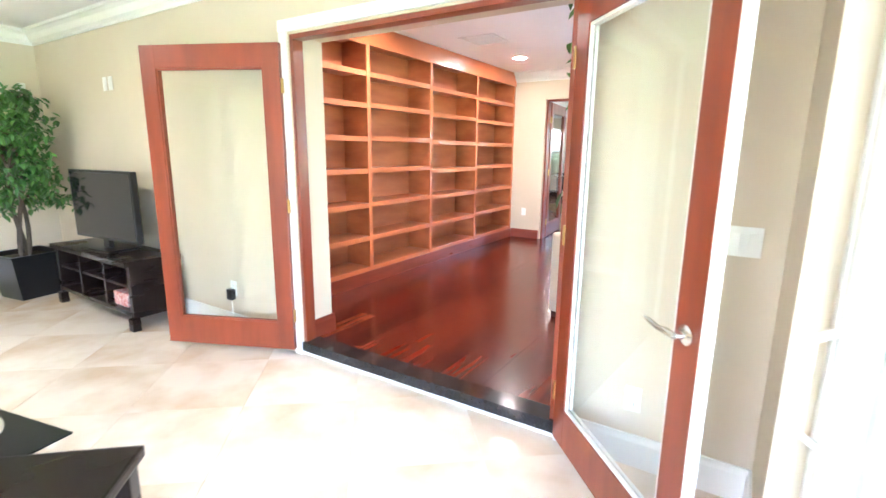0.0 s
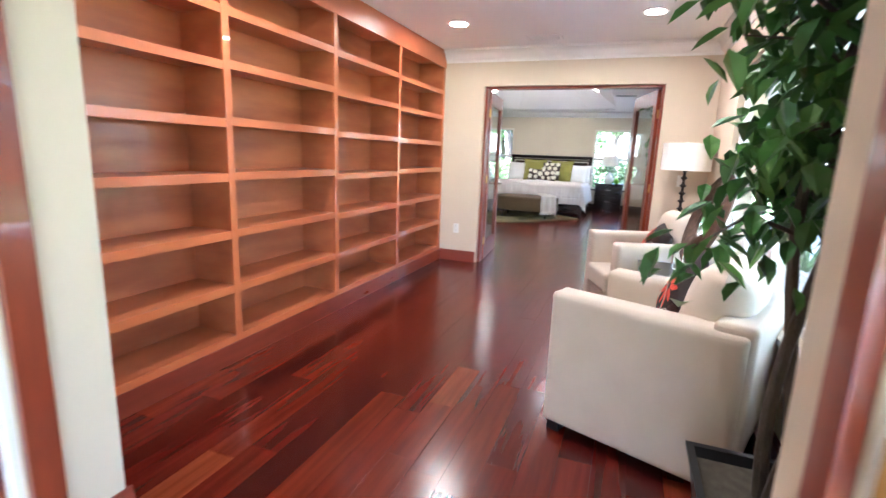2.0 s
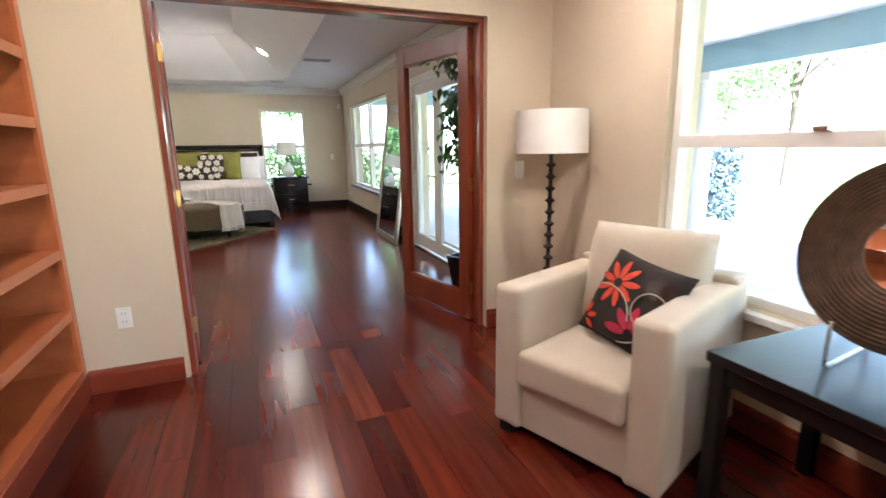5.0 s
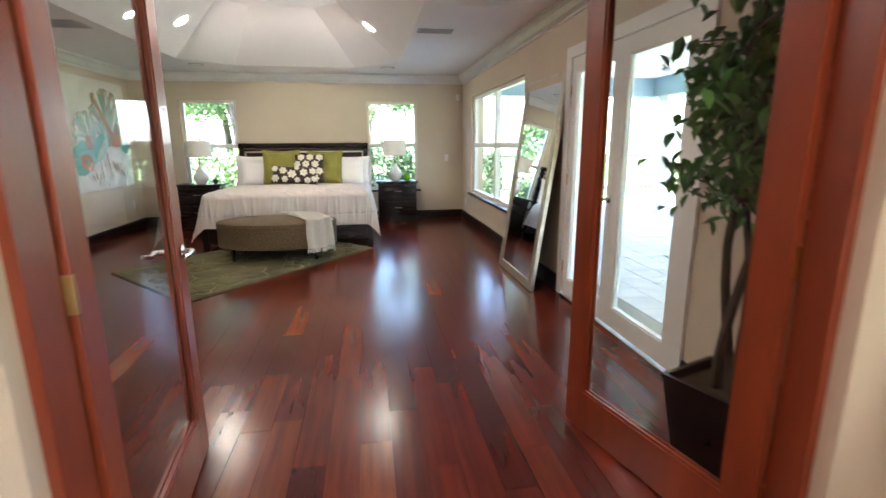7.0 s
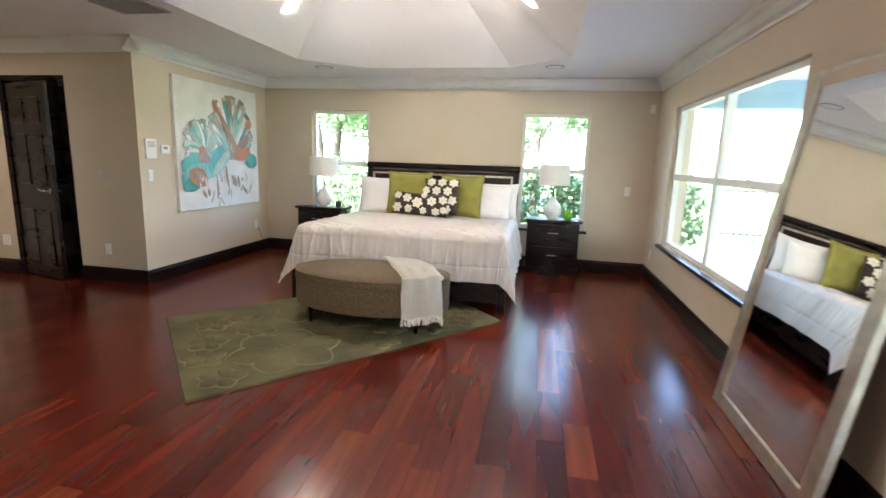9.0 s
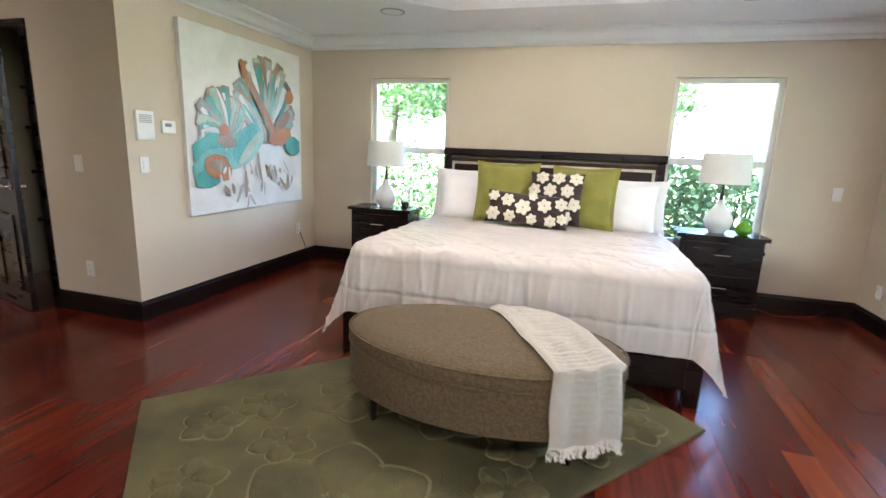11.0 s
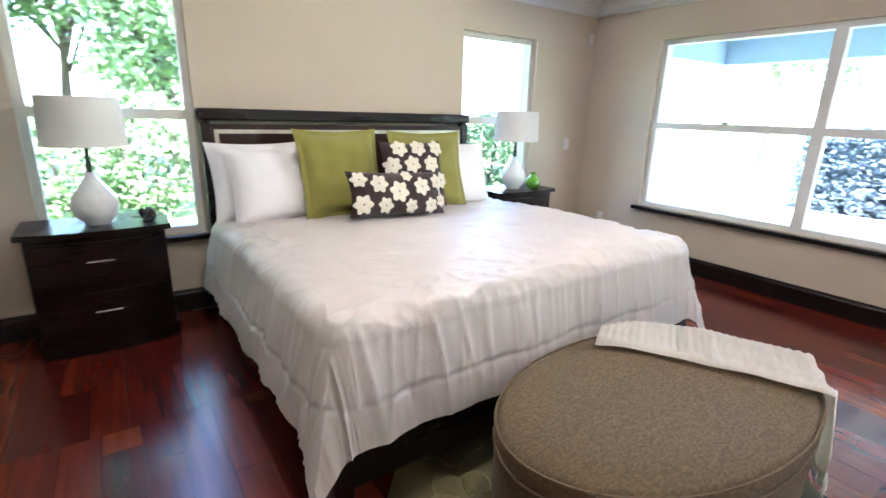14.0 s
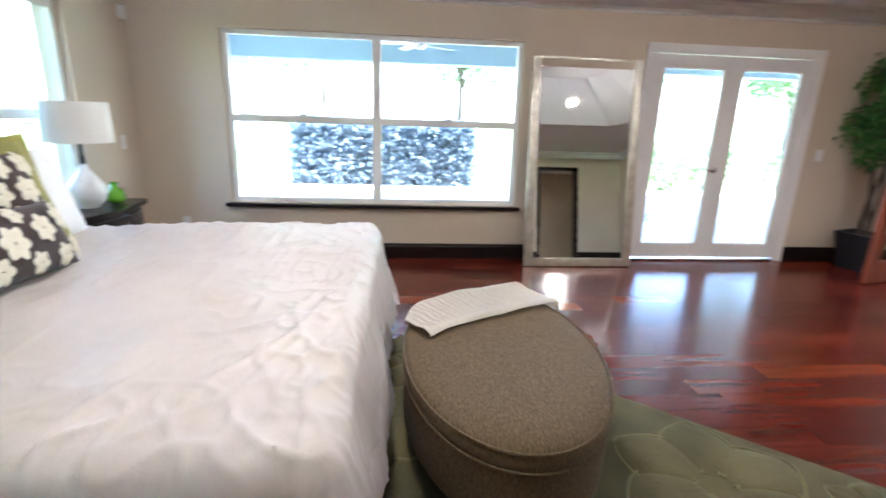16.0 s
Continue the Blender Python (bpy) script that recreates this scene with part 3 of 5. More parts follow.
for cx in (0.20, 0.50):
    for z0, z1 in ((0.14, 0.72), (0.98, 1.50), (1.60, 1.86)):
        bm = box(cx - 0.105, cx + 0.105, -0.028, -0.018, z0, z1)
        bmesh.ops.bevel(bm, geom=bm.edges[:], offset=0.008, segments=1, affect="EDGES")
        part("raised_panel", bm, M_ESP, cd)
lever(cd, 0.64, 0, 0.93, -1, 0.018)
f = thing("trim_closet_frame", "dark brown closet door frame", "door frame", kind="structure")
part("jamb", box(-6.36, -6.30, YK - 0.012, YK + 0.10, 0, 2.04, 0.003), M_ESP, f)
part("jamb", box(-5.61, -5.55, YK - 0.012, YK + 0.10, 0, 2.04, 0.003), M_ESP, f)
part("head", box(-6.36, -5.55, YK - 0.012, YK + 0.10, 2.041, 2.09, 0.003), M_ESP, f)
f = thing("trim_west_doorway", "dark brown wooden frame of the west doorway", "door frame", kind="structure")
part("jamb", box(-6.06, -5.885, 7.90, 7.96, 0, 2.04, 0.003), M_ESP, f)
part("jamb", box(-6.06, -5.885, 8.79, 8.85, 0, 2.04, 0.003), M_ESP, f)
part("head", box(-6.06, -5.885, 7.90, 8.85, 2.041, 2.10, 0.003), M_ESP, f)
for z in (0.5, 0.95, 1.35, 1.7):
    tagged(mesh_ob("closet_shelf", box(-6.7, -4.86, 12.6, 12.95, z, z + 0.03, 0.003), M_ESPRED), "reddish wooden shelf inside the dark closet", "shelf", "closet shelves")
# closet back coloured near black: the shade inside is put into its colour
structure("wall_closet_back", wall_bm("x", 12.95, 13.05, -6.84, XL - 0.1, -0.1, TOP), M_ESP, "closet back wall coloured near black for the closet's shade", "wall")
structure("wall_closet_side", wall_bm("y", -6.84, -6.72, YK, 12.95, -0.1, TOP), M_WALL, "beige wall between closet and bathroom", "wall")
v = thing("vanity", "dark wooden vanity with pale top in the bathroom", "vanity")
part("cabinet", box(-8.8, -7.2, 14.6, 15.2, 0.012, 0.82, 0.005), M_ESP, v)
part("worktop", box(-8.84, -7.16, 14.56, 15.22, 0.82, 0.86, 0.005), M_TAN, v)

# ---- built-in bookcase ----
bk = thing("bookcase", "empty built-in cherry wood bookcase covering the wall", "bookcase")
X0, X1, Y0, Y1 = -2.566, -2.24, 2.235, 6.705
DIV = [2.30, 3.40, 4.45, 5.52, 6.66]
part("back_panel", box(X0, X0 + 0.012, Y0, Y1, 0.12, 2.30), M_CASE, bk)
part("plinth", box(X0, X1 - 0.012, Y0, Y1, 0.0, 0.12), M_BASERED, bk, "red-brown plinth")
part("base_moulding", box(X1 - 0.012, X1 + 0.006, Y0, Y1, 0.0, 0.125, 0.004), M_BASERED, bk)
part("top_rail", box(X1 - 0.03, X1 + 0.004, Y0, Y1, 2.25, 2.435, 0.003), M_CASEF, bk)
part("top_board", box(X0 + 0.012, X1 - 0.031, Y0, Y1, 2.30, 2.325), M_CASE, bk)
for d in DIV:
    part("divider", box(X0 + 0.012, X1 - 0.02, d - 0.012, d + 0.012, 0.12, 2.30), M_CASE, bk)
    part("face_stile", box(X1 - 0.02, X1 + 0.001, d - 0.024, d + 0.024, 0.126, 2.25, 0.002), M_CASEF, bk)
part("face_stile", box(X1 - 0.02, X1 + 0.001, Y0, DIV[0] - 0.024, 0.126, 2.25, 0.002), M_CASEF, bk)
LEV = [[0.165, 0.475, 0.80, 1.13, 1.43, 1.735, 2.02], [0.165, 0.475, 0.805, 1.135, 1.44, 1.745, 2.02], [0.165, 0.475, 0.79, 1.10, 1.425, 1.73, 2.01], [0.165, 0.49, 0.80, 1.12, 1.42, 1.72, 2.0]]
for (a, b), lv in zip(zip(DIV, DIV[1:]), LEV):
    for z in lv:
        part("shelf", box(X0 + 0.013, X1 - 0.012, a + 0.012, b - 0.012, z - 0.022, z), M_CASE, bk)
        part("shelf_edge", box(X1 - 0.012, X1 - 0.001, a + 0.025, b - 0.025, z - 0.046, z + 0.001, 0.002), M_CASEF, bk)


# ---- small wall fittings ----
def outlet(label, x, y, z, face, tall=0.115, wide=0.07, kind="outlet", rot=0):
    o = thing("wall_" + kind, label, kind, pose(x, y, z, 0, 0, rot), group="wall " + kind + "s")
    part("plate", box(-wide / 2, wide / 2, -0.007, 0, -tall / 2, tall / 2, 0.003), M_PLASTIC, o)
    if kind == "outlet":
        for dz in (-0.024, 0.024):
            part("socket", box(-0.017, 0.017, -0.010, -0.007, dz - 0.014, dz + 0.014, 0.004), M_PLASTIC, o)
            part("slot", boxes((-0.009, -0.006, -0.0106, -0.010, dz - 0.004, dz + 0.008), (0.006, 0.009, -0.0106, -0.010, dz - 0.004, dz + 0.008)), M_INK, o)
    else:
        n = max(1, round(wide / 0.07))
        for i in range(n):
            c = -wide / 2 + wide * (i + 0.5) / n
            part("rocker", box(c - 0.016, c + 0.016, -0.012, -0.007, -0.033, 0.033, 0.002), M_PLASTIC, o)
    return o


SOUTH, WEST, EAST = 0, -90, 90
outlet("white double outlet on the beige wall by the bookcase", -2.04, YC, 0.40, "s")
outlet("white double outlet behind the floor lamp", 0.50, YC, 0.30, "s")
outlet("white rocker switch beside the bedroom doorway", 0.355, YC, 1.10, "s", kind="switch")
outlet("white outlet low on the bookcase back", X0 + 0.013, 4.62, 0.36, "e", rot=EAST)
outlet("white outlet low on the far bookcase bay", X0 + 0.013, 5.85, 0.36, "e", rot=EAST)
outlet("white double outlet with a plug on the living room wall", -2.37, YA, 0.26, "s")
outlet("white double outlet on the wall behind the open door", 0.53, YA, 0.23, "s")
outlet("white wide switch plate near the sliding doors", 0.865, YA, 0.98, "s", wide=0.12, kind="switch")
for x in (-4.02, -3.92):
    outlet("white blank plate high on the living room wall", x, YA, 1.85, "s", kind="switch")
outlet("white rocker switch on the bedroom end wall", 0.30, YE, 1.07, "s", kind="switch")
outlet("white double outlet near the bedroom corner", RX, 13.95, 0.33, "w", rot=WEST)
outlet("white rocker switch beside the closet door", -5.2, YK, 1.12, "s", kind="switch")
outlet("white double outlet beside the closet door", -5.2, YK, 0.35, "s")
outlet("white wide outlet between closet and bathroom", -6.52, YK, 0.36, "s", wide=0.1)
outlet("white rocker switch under the control panel", XL, 12.07, 1.13, "e", kind="switch", rot=EAST)
outlet("white double outlet under the painting", XL, 13.92, 0.40, "e", rot=EAST)
outlet("white rocker switch near the patio doors", RX, 7.8, 1.1, "w", kind="switch", rot=WEST)
pn = thing("intercom_panel", "white wall intercom panel with a speaker grille", "intercom", pose(XL, 12.09, 1.40, 0, 0, EAST))
part("case", box(-0.07, 0.07, -0.025, 0, -0.1, 0.1, 0.006), M_PLASTIC, pn)
for i in range(5):
    part("grille_slot", box(-0.05, 0.05, -0.027, -0.025, 0.02 + i * 0.012, 0.025 + i * 0.012), M_INK, pn)
th = thing("thermostat", "white wall thermostat with a dark display", "thermostat", pose(XL, 12.29, 1.40, 0, 0, EAST))
part("case", box(-0.06, 0.06, -0.022, 0, -0.045, 0.045, 0.008), M_PLASTIC, th)
part("display", box(-0.035, 0.02, -0.024, -0.022, 0.0, 0.025), M_INK, th, "dark display")
sp = thing("intercom_panel", "white intercom panel with lines of print behind the lamp", "intercom", pose(0.415, YC, 1.37))
part("case", box(-0.065, 0.065, -0.02, 0, -0.115, 0.115, 0.006), M_PLASTIC, sp)
for i in range(9):
    part("grille_slot", box(-0.045, 0.045, -0.022, -0.02, -0.02 + i * 0.013, -0.016 + i * 0.013), M_INK, sp)
for nm, x, y, z, r in (("motion_detector", 0.50, YE, 2.09, 0), ("motion_detector", -5.44, 1.80, 1.88, EAST)):
    sn = thing(nm, "small white alarm detector high on the wall", "detector", pose(x, y, z, 0, 0, r))
    part("case", box(-0.03, 0.03, -0.04, 0, -0.05, 0.05, 0.01), M_PLASTIC, sn)
    part("lens", box(-0.018, 0.018, -0.043, -0.04, -0.03, 0.0, 0.001), M_WHITE, sn)


def downlight(x, y, z, tilt=(0, 0)):
    d = thing("ceiling_downlight", "lit recessed ceiling downlight with a white rim", "downlight", pose(x, y, z, tilt[0], tilt[1], 0), group="recessed downlights")
    part("rim", lathe([(0.075, -0.004), (0.10, -0.007), (0.102, 0.0), (0.075, 0.0)], 28, cap=False), M_WHITE, d)
    part("bulb", lathe([(0.0, -0.003), (0.074, -0.003), (0.074, -0.001), (0.0, -0.001)], 28, cap=False), M_LAMPON, d, "glowing warm bulb")


# the pair at y 3.3 is added out of view to brighten the study
for x, y in ((-1.72, 5.63), (-0.08, 5.62), (-1.72, 3.3), (-0.08, 3.3)):
    downlight(x, y, TOP)
for x, y in ((-3.14, 12.1), (-3.14, 9.05)):
    downlight(x, y, TOP + 0.54 * (x + 3.55) / 0.8 - 0.004, (0, -34))
for x, y in ((-1.0, 12.15), (-1.0, 9.0)):
    downlight(x, y, TOP + 0.54 * (-0.58 - x) / 0.8 - 0.004, (0, 34))
downlight(-3.2, -0.3, TOP)
downlight(-7.6, 13.6, TOP)
downlight(-6.2, 10.2, TOP)


def vent(label, x, y, sx, sy, material, n=9):
    v = thing("ceiling_vent", label, "vent", pose(x, y, TOP), group="ceiling vents")
    part("frame", boxes((-sx, sx, -sy, -sy + 0.025, -0.008, 0), (-sx, sx, sy - 0.025, sy, -0.008, 0), (-sx, -sx + 0.025, -sy + 0.025, sy - 0.025, -0.008, 0), (sx - 0.025, sx, -sy + 0.025, sy - 0.025, -0.008, 0)), M_WHITE if material is M_WHITE else M_VENT, v)
    part("backing", box(-sx + 0.025, sx - 0.025, -sy + 0.025, sy - 0.025, -0.002, -0.001), M_VENT, v)
    for i in range(n):
        c = -sy + 0.03 + (2 * sy - 0.06) * (i + 0.5) / n
        part("slat", box(-sx + 0.025, sx - 0.025, c - 0.006, c + 0.002, -0.007, -0.003), material, v)


vent("white square return vent in the study ceiling", -1.64, 4.53, 0.2, 0.2, M_WHITE, 14)
vent("white supply vent in the study ceiling", -1.05, 6.28, 0.17, 0.1, M_WHITE, 7)
vent("grey metal supply vent in the bedroom ceiling", -0.35, 10.95, 0.18, 0.09, M_VENT, 7)
vent("grey metal return vent in the bedroom ceiling", -3.9, 11.1, 0.22, 0.16, M_VENT, 12)
for x in (-3.45, -0.73):
    s = thing("ceiling_speaker", "round white ceiling speaker", "speaker", pose(x, 13.45, TOP), group="ceiling speakers")
    part("grille", lathe([(0.0, -0.006), (0.08, -0.006), (0.09, -0.004), (0.09, 0)], 26, cap=False), M_WHITE, s)
    part("rim", lathe([(0.092, 0), (0.092, -0.007), (0.105, -0.005), (0.106, 0)], 26, cap=False), M_VENT, s)


# ---- soft things ----
def cushion_bm(w, h, t, pinch=0.15, n=18, power=3.2):
    """A stuffed cushion: w along x, h along z, thick along y, with pinched corners."""
    bm = bmesh.new()
    grid = {}
    for side in (1, -1):
        for i in range(n + 1):
            for j in range(n + 1):
                u, v = 2 * i / n - 1, 2 * j / n - 1
                edge = i in (0, n) or j in (0, n)
                if edge and side == -1:
                    grid[side, i, j] = grid[1, i, j]
                    continue
                th = t / 2 * max(0.0, (1 - abs(u) ** power) * (1 - abs(v) ** power)) ** 0.5
                x = w / 2 * u * (1 - pinch * (1 - u * u * 0) * (1 - abs(v)) * 0 - pinch * 0.5 * (1 - v * v) * abs(u))
                z = h / 2 * v * (1 - pinch * 0.5 * (1 - u * u) * abs(v))
                wob = 0.006 * noise.noise(Vector((u * 3, v * 3, side + w * 7)))
                grid[side, i, j] = bm.verts.new((x, side * th + wob * (0 if edge else 1), z))
        for i in range(n):
            for j in range(n):
                f = (grid[side, i, j], grid[side, i + 1, j], grid[side, i + 1, j + 1], grid[side, i, j + 1])
                bm.faces.new(f if side == 1 else f[::-1])
    return bm


def front_y(w, h, t, x, z, power=3.2):
    u, v = min(0.99, abs(2 * x / w)), min(0.99, abs(2 * z / h))
    return -t / 2 * max(0.0, (1 - u ** power) * (1 - v ** power)) ** 0.5


def petal_bm(bm, w, h, t, cx, cz, ang, r0, r1, wide, lift):
    """One petal laid on a cushion's front."""
    n = 7
    a, b = [], []
    for i in range(n + 1):
        s = i / n
        r = r0 + (r1 - r0) * s
        half = wide * math.sin(math.pi * min(1, 0.06 + 0.9 * s)) ** 0.7
        for arr, sg in ((a, 1), (b, -1)):
            x = cx + r * math.cos(ang) - sg * half * math.sin(ang)
            z = cz + r * math.sin(ang) + sg * half * math.cos(ang)
            arr.append(bm.verts.new((x, front_y(w, h, t, x, z) - lift, z)))
    for i in range(n):
        bm.faces.new((a[i], a[i + 1], b[i + 1], b[i]))


def piping(w, h, r, pinch=0.15):
    pts = []
    for k in range(65):
        s = (k % 64) / 16
        q, f = int(s), s - int(s)
        u, v = ((-1 + 2 * f, -1), (1, -1 + 2 * f), (1 - 2 * f, 1), (-1, 1 - 2 * f))[q]
        pts.append((w / 2 * u * (1 - pinch * 0.5 * (1 - v * v) * abs(u)), 0, h / 2 * v * (1 - pinch * 0.5 * (1 - u * u) * abs(v))))
    return tube(pts, r, 6)


def flange_bm(w, h, border, pinch=0.15):
    """A flat stitched border round a cushion, slightly wavy."""
    bm = bmesh.new()
    rings = [[], [], []]
    for k in range(64):
        q, f = k // 16, (k % 16) / 16
        u, v = ((-1 + 2 * f, -1), (1, -1 + 2 * f), (1 - 2 * f, 1), (-1, 1 - 2 * f))[q]
        x, z = w / 2 * u * (1 - pinch * 0.5 * (1 - v * v) * abs(u)), h / 2 * v * (1 - pinch * 0.5 * (1 - u * u) * abs(v))
        y = 0.008 * noise.noise(Vector((u * 3, v * 3, w * 9)))
        sx, sz = 1 + 2 * border / w, 1 + 2 * border / h
        for ring, co in zip(rings, ((x * 0.97, 0.004, z * 0.97), (x * sx, y, z * sz), (x * 0.97, -0.006, z * 0.97))):
            ring.append(bm.verts.new(co))
    for a, b in zip(rings, rings[1:]):
        for k in range(64):
            bm.faces.new((a[k], a[(k + 1) % 64], b[(k + 1) % 64], b[k]))
    return bm


def cushion(label, m, w, h, t, material, group="", pipe=None):
    c = thing("cushion", label, "cushion", m, group=group)
    part("cover", cushion_bm(w, h, t), material, c, smooth=True)
    if pipe:
        part("piping", piping(w, h, 0.005), pipe, c, smooth=True)
        part("flange", flange_bm(w, h, 0.028), pipe, c, "flat stitched border", True)
    return c


def rounded(x0, x1, y0, y1, z0, z1, r, seg=4):
    return box(x0, x1, y0, y1, z0, z1, r, seg)


# ---- study ----
def armchair(m, label):
    """Faces local -y; 0.74 wide and 0.80 deep."""
    c = thing("armchair", label, "armchair", m, group="study armchairs")
    part("base", rounded(-0.36, 0.36, -0.37, 0.38, 0.05, 0.27, 0.02), M_UPH, c, smooth=True)
    for s in (-1, 1):
        x0, x1 = sorted((s * 0.235, s * 0.375))
        part("arm", rounded(x0, x1, -0.40, 0.39, 0.05, 0.69, 0.045), M_UPH, c, smooth=True)
    part("back_frame", rounded(-0.36, 0.36, 0.26, 0.41, 0.20, 0.72, 0.04), M_UPH, c, smooth=True)
    back = cushion_bm(0.56, 0.52, 0.26, 0.02, 16, 5)
    back.transform(Matrix.Translation((0, 0.21, 0.64)) @ Matrix.Rotation(radians(-14), 4, "X"))
    part("back_cushion", back, M_UPH, c, smooth=True)
    seat = rounded(-0.232, 0.232, -0.42, 0.24, 0.27, 0.43, 0.05, 4)
    part("seat_cushion", seat, M_UPH, c, smooth=True)
    for x in (-0.32, 0.32):
        for y in (-0.35, 0.34):
            part("foot", box(x - 0.03, x + 0.03, y - 0.03, y + 0.03, 0, 0.05, 0.004), M_BLACK, c, "short black foot")
    return c


CH_A = pose(0.085, 5.385, 0, 0, 0, -69)
CH_B = pose(0.10, 3.63, 0, 0, 0, -111)
armchair(CH_A, "cream upholstered square armchair beside the floor lamp")
armchair(CH_B, "cream upholstered square armchair beside the potted fig")


def flower_cushion(m):
    w = h = 0.40
    t = 0.15
    c = cushion("dark brown cushion with embroidered orange and crimson flowers", m, w, h, t, M_CUSHB, "embroidered cushions")
    for cx, cz, r, n, k, mt, nm, ph in ((-0.06, 0.05, 0.105, 9, 0.0145, M_ORANGE, "orange_flower", 0.2), (0.09, -0.12, 0.115, 8, 0.019, M_PINK, "crimson_flower", 0.05), (-0.15, -0.14, 0.07, 7, 0.012, M_ORANGE, "orange_flower", 0.4)):
        bm = bmesh.new()
        for i in range(n):
            a = 2 * math.pi * i / n + ph
            if abs(cx + r * math.cos(a)) < 0.19 and abs(cz + r * math.sin(a)) < 0.19:
                petal_bm(bm, w, h, t, cx, cz, a, 0.02, r, k, 0.005)
        part(nm, bm, mt, c, "embroidered petals")
    bm = bmesh.new()
    for i in range(9):
        petal_bm(bm, w, h, t, 0.12, 0.09, i * 0.7, 0.0, 0.055, 0.02, 0.004)
    part("brown_leaf", bm, M_ESPRED, c)
    for cx, cz, r, a0, a1 in ((-0.08, -0.12, 0.15, 0.3, 2.0), (0.12, 0.0, 0.07, 0.5, 5.2), (0.02, 0.0, 0.17, 4.9, 6.6)):
        pts = []
        for i in range(22):
            a = a0 + (a1 - a0) * i / 21
            x, z = cx + r * math.cos(a), cz + r * math.sin(a)
            if abs(x) < 0.185 and abs(z) < 0.185:
                pts.append((x, front_y(w, h, t, x, z) - 0.004, z))
        if len(pts) > 3:
            part("cord", tube(pts, 0.0028, 5), M_CORD, c)
    return c


flower_cushion(CH_B @ pose(0.0, 0.05, 0.64, -20, 40, 14))
flower_cushion(CH_A @ pose(0.06, -0.01, 0.605, -28, 8, -16))

tb = thing("side_table", "black square wooden side table between the armchairs", "table", pose(0.285, 4.60, 0))
part("tabletop", box(-0.30, 0.30, -0.28, 0.28, 0.565, 0.60, 0.006), M_BLACK, tb)
for x in (-0.265, 0.265):
    for y in (-0.245, 0.245):
        part("leg", box(x - 0.024, x + 0.024, y - 0.024, y + 0.024, 0, 0.565, 0.004), M_BLACK, tb)
for s in (-1, 1):
    part("apron", box(-0.24, 0.24, s * 0.245 - 0.01, s * 0.245 + 0.01, 0.50, 0.565), M_BLACK, tb)
    part("apron", box(s * 0.265 - 0.01, s * 0.265 + 0.01, -0.22, 0.22, 0.50, 0.565), M_BLACK, tb)

DISC = pose(0.335, 4.545, 0.955, 0, 0, -83) @ pose(0, 0, 0, 71, 0, 0)
dm = thing("round_mirror", "round mirror in a broad coiled rattan rim on a stand", "mirror", DISC)
prof = [(0.118, -0.012), (0.118, 0.012)]
for i in range(13):
    r = 0.125 + i * 0.0128
    prof += [(r, 0.012 + 0.012 * math.sin(i / 12 * math.pi)), (r + 0.0064, 0.018 + 0.014 * math.sin(i / 12 * math.pi))]
prof += [(0.292, 0.0), (0.285, -0.012), (0.118, -0.012)]
part("rattan_rim", lathe(prof, 64, cap=False), M_WICKER, dm, "brown coiled rattan rim")
part("mirror_glass", lathe([(0.0, 0.004), (0.12, 0.004), (0.12, 0.0), (0.0, 0.0)], 48, cap=False), M_MIRROR, dm, "mirror glass")
st = thing("display_stand", "metal easel stand holding the round mirror", "stand", pose(0.335, 4.545, 0.60, 0, 0, -83))
for x in (-0.12, 0.12):
    part("prong", tube([(x, -0.13, 0.006), (x, -0.135, 0.03), (x, -0.135, 0.13), (x, -0.13, 0.15)], 0.006, 6), M_CHROME, st)
    part("prong", tube([(x, -0.13, 0.006), (x, 0.16, 0.006), (x, 0.10, 0.40)], 0.006, 6), M_CHROME, st)

fl = thing("floor_lamp", "black twisted iron floor lamp with white drum shade", "lamp", pose(0.345, 6.32, 0))
part("base", lathe([(0.135, 0), (0.14, 0.012), (0.135, 0.03), (0.06, 0.045), (0.03, 0.06), (0.0, 0.065)], 30), M_IRON, fl, smooth=True)
prof = [(0.014, 0.05)]
for i in range(16):
    z = 0.10 + i * 0.072
    prof += [(0.013, z), (0.013, z + 0.02), (0.030, z + 0.034), (0.032, z + 0.040), (0.020, z + 0.048), (0.013, z + 0.056)]
prof += [(0.012, 1.30)]
part("pole", lathe(prof, 14), M_IRON, fl, "knobbed iron pole", True)
part("shade", lathe([(0.205, 1.215), (0.215, 1.215), (0.212, 1.46), (0.203, 1.46), (0.205, 1.215)], 40, cap=False), M_SHADE, fl, "white linen drum shade", True)
part("harp", tube([(-0.2, 0, 1.44), (0, 0, 1.30), (0.2, 0, 1.44)], 0.004, 6), M_CHROME, fl)


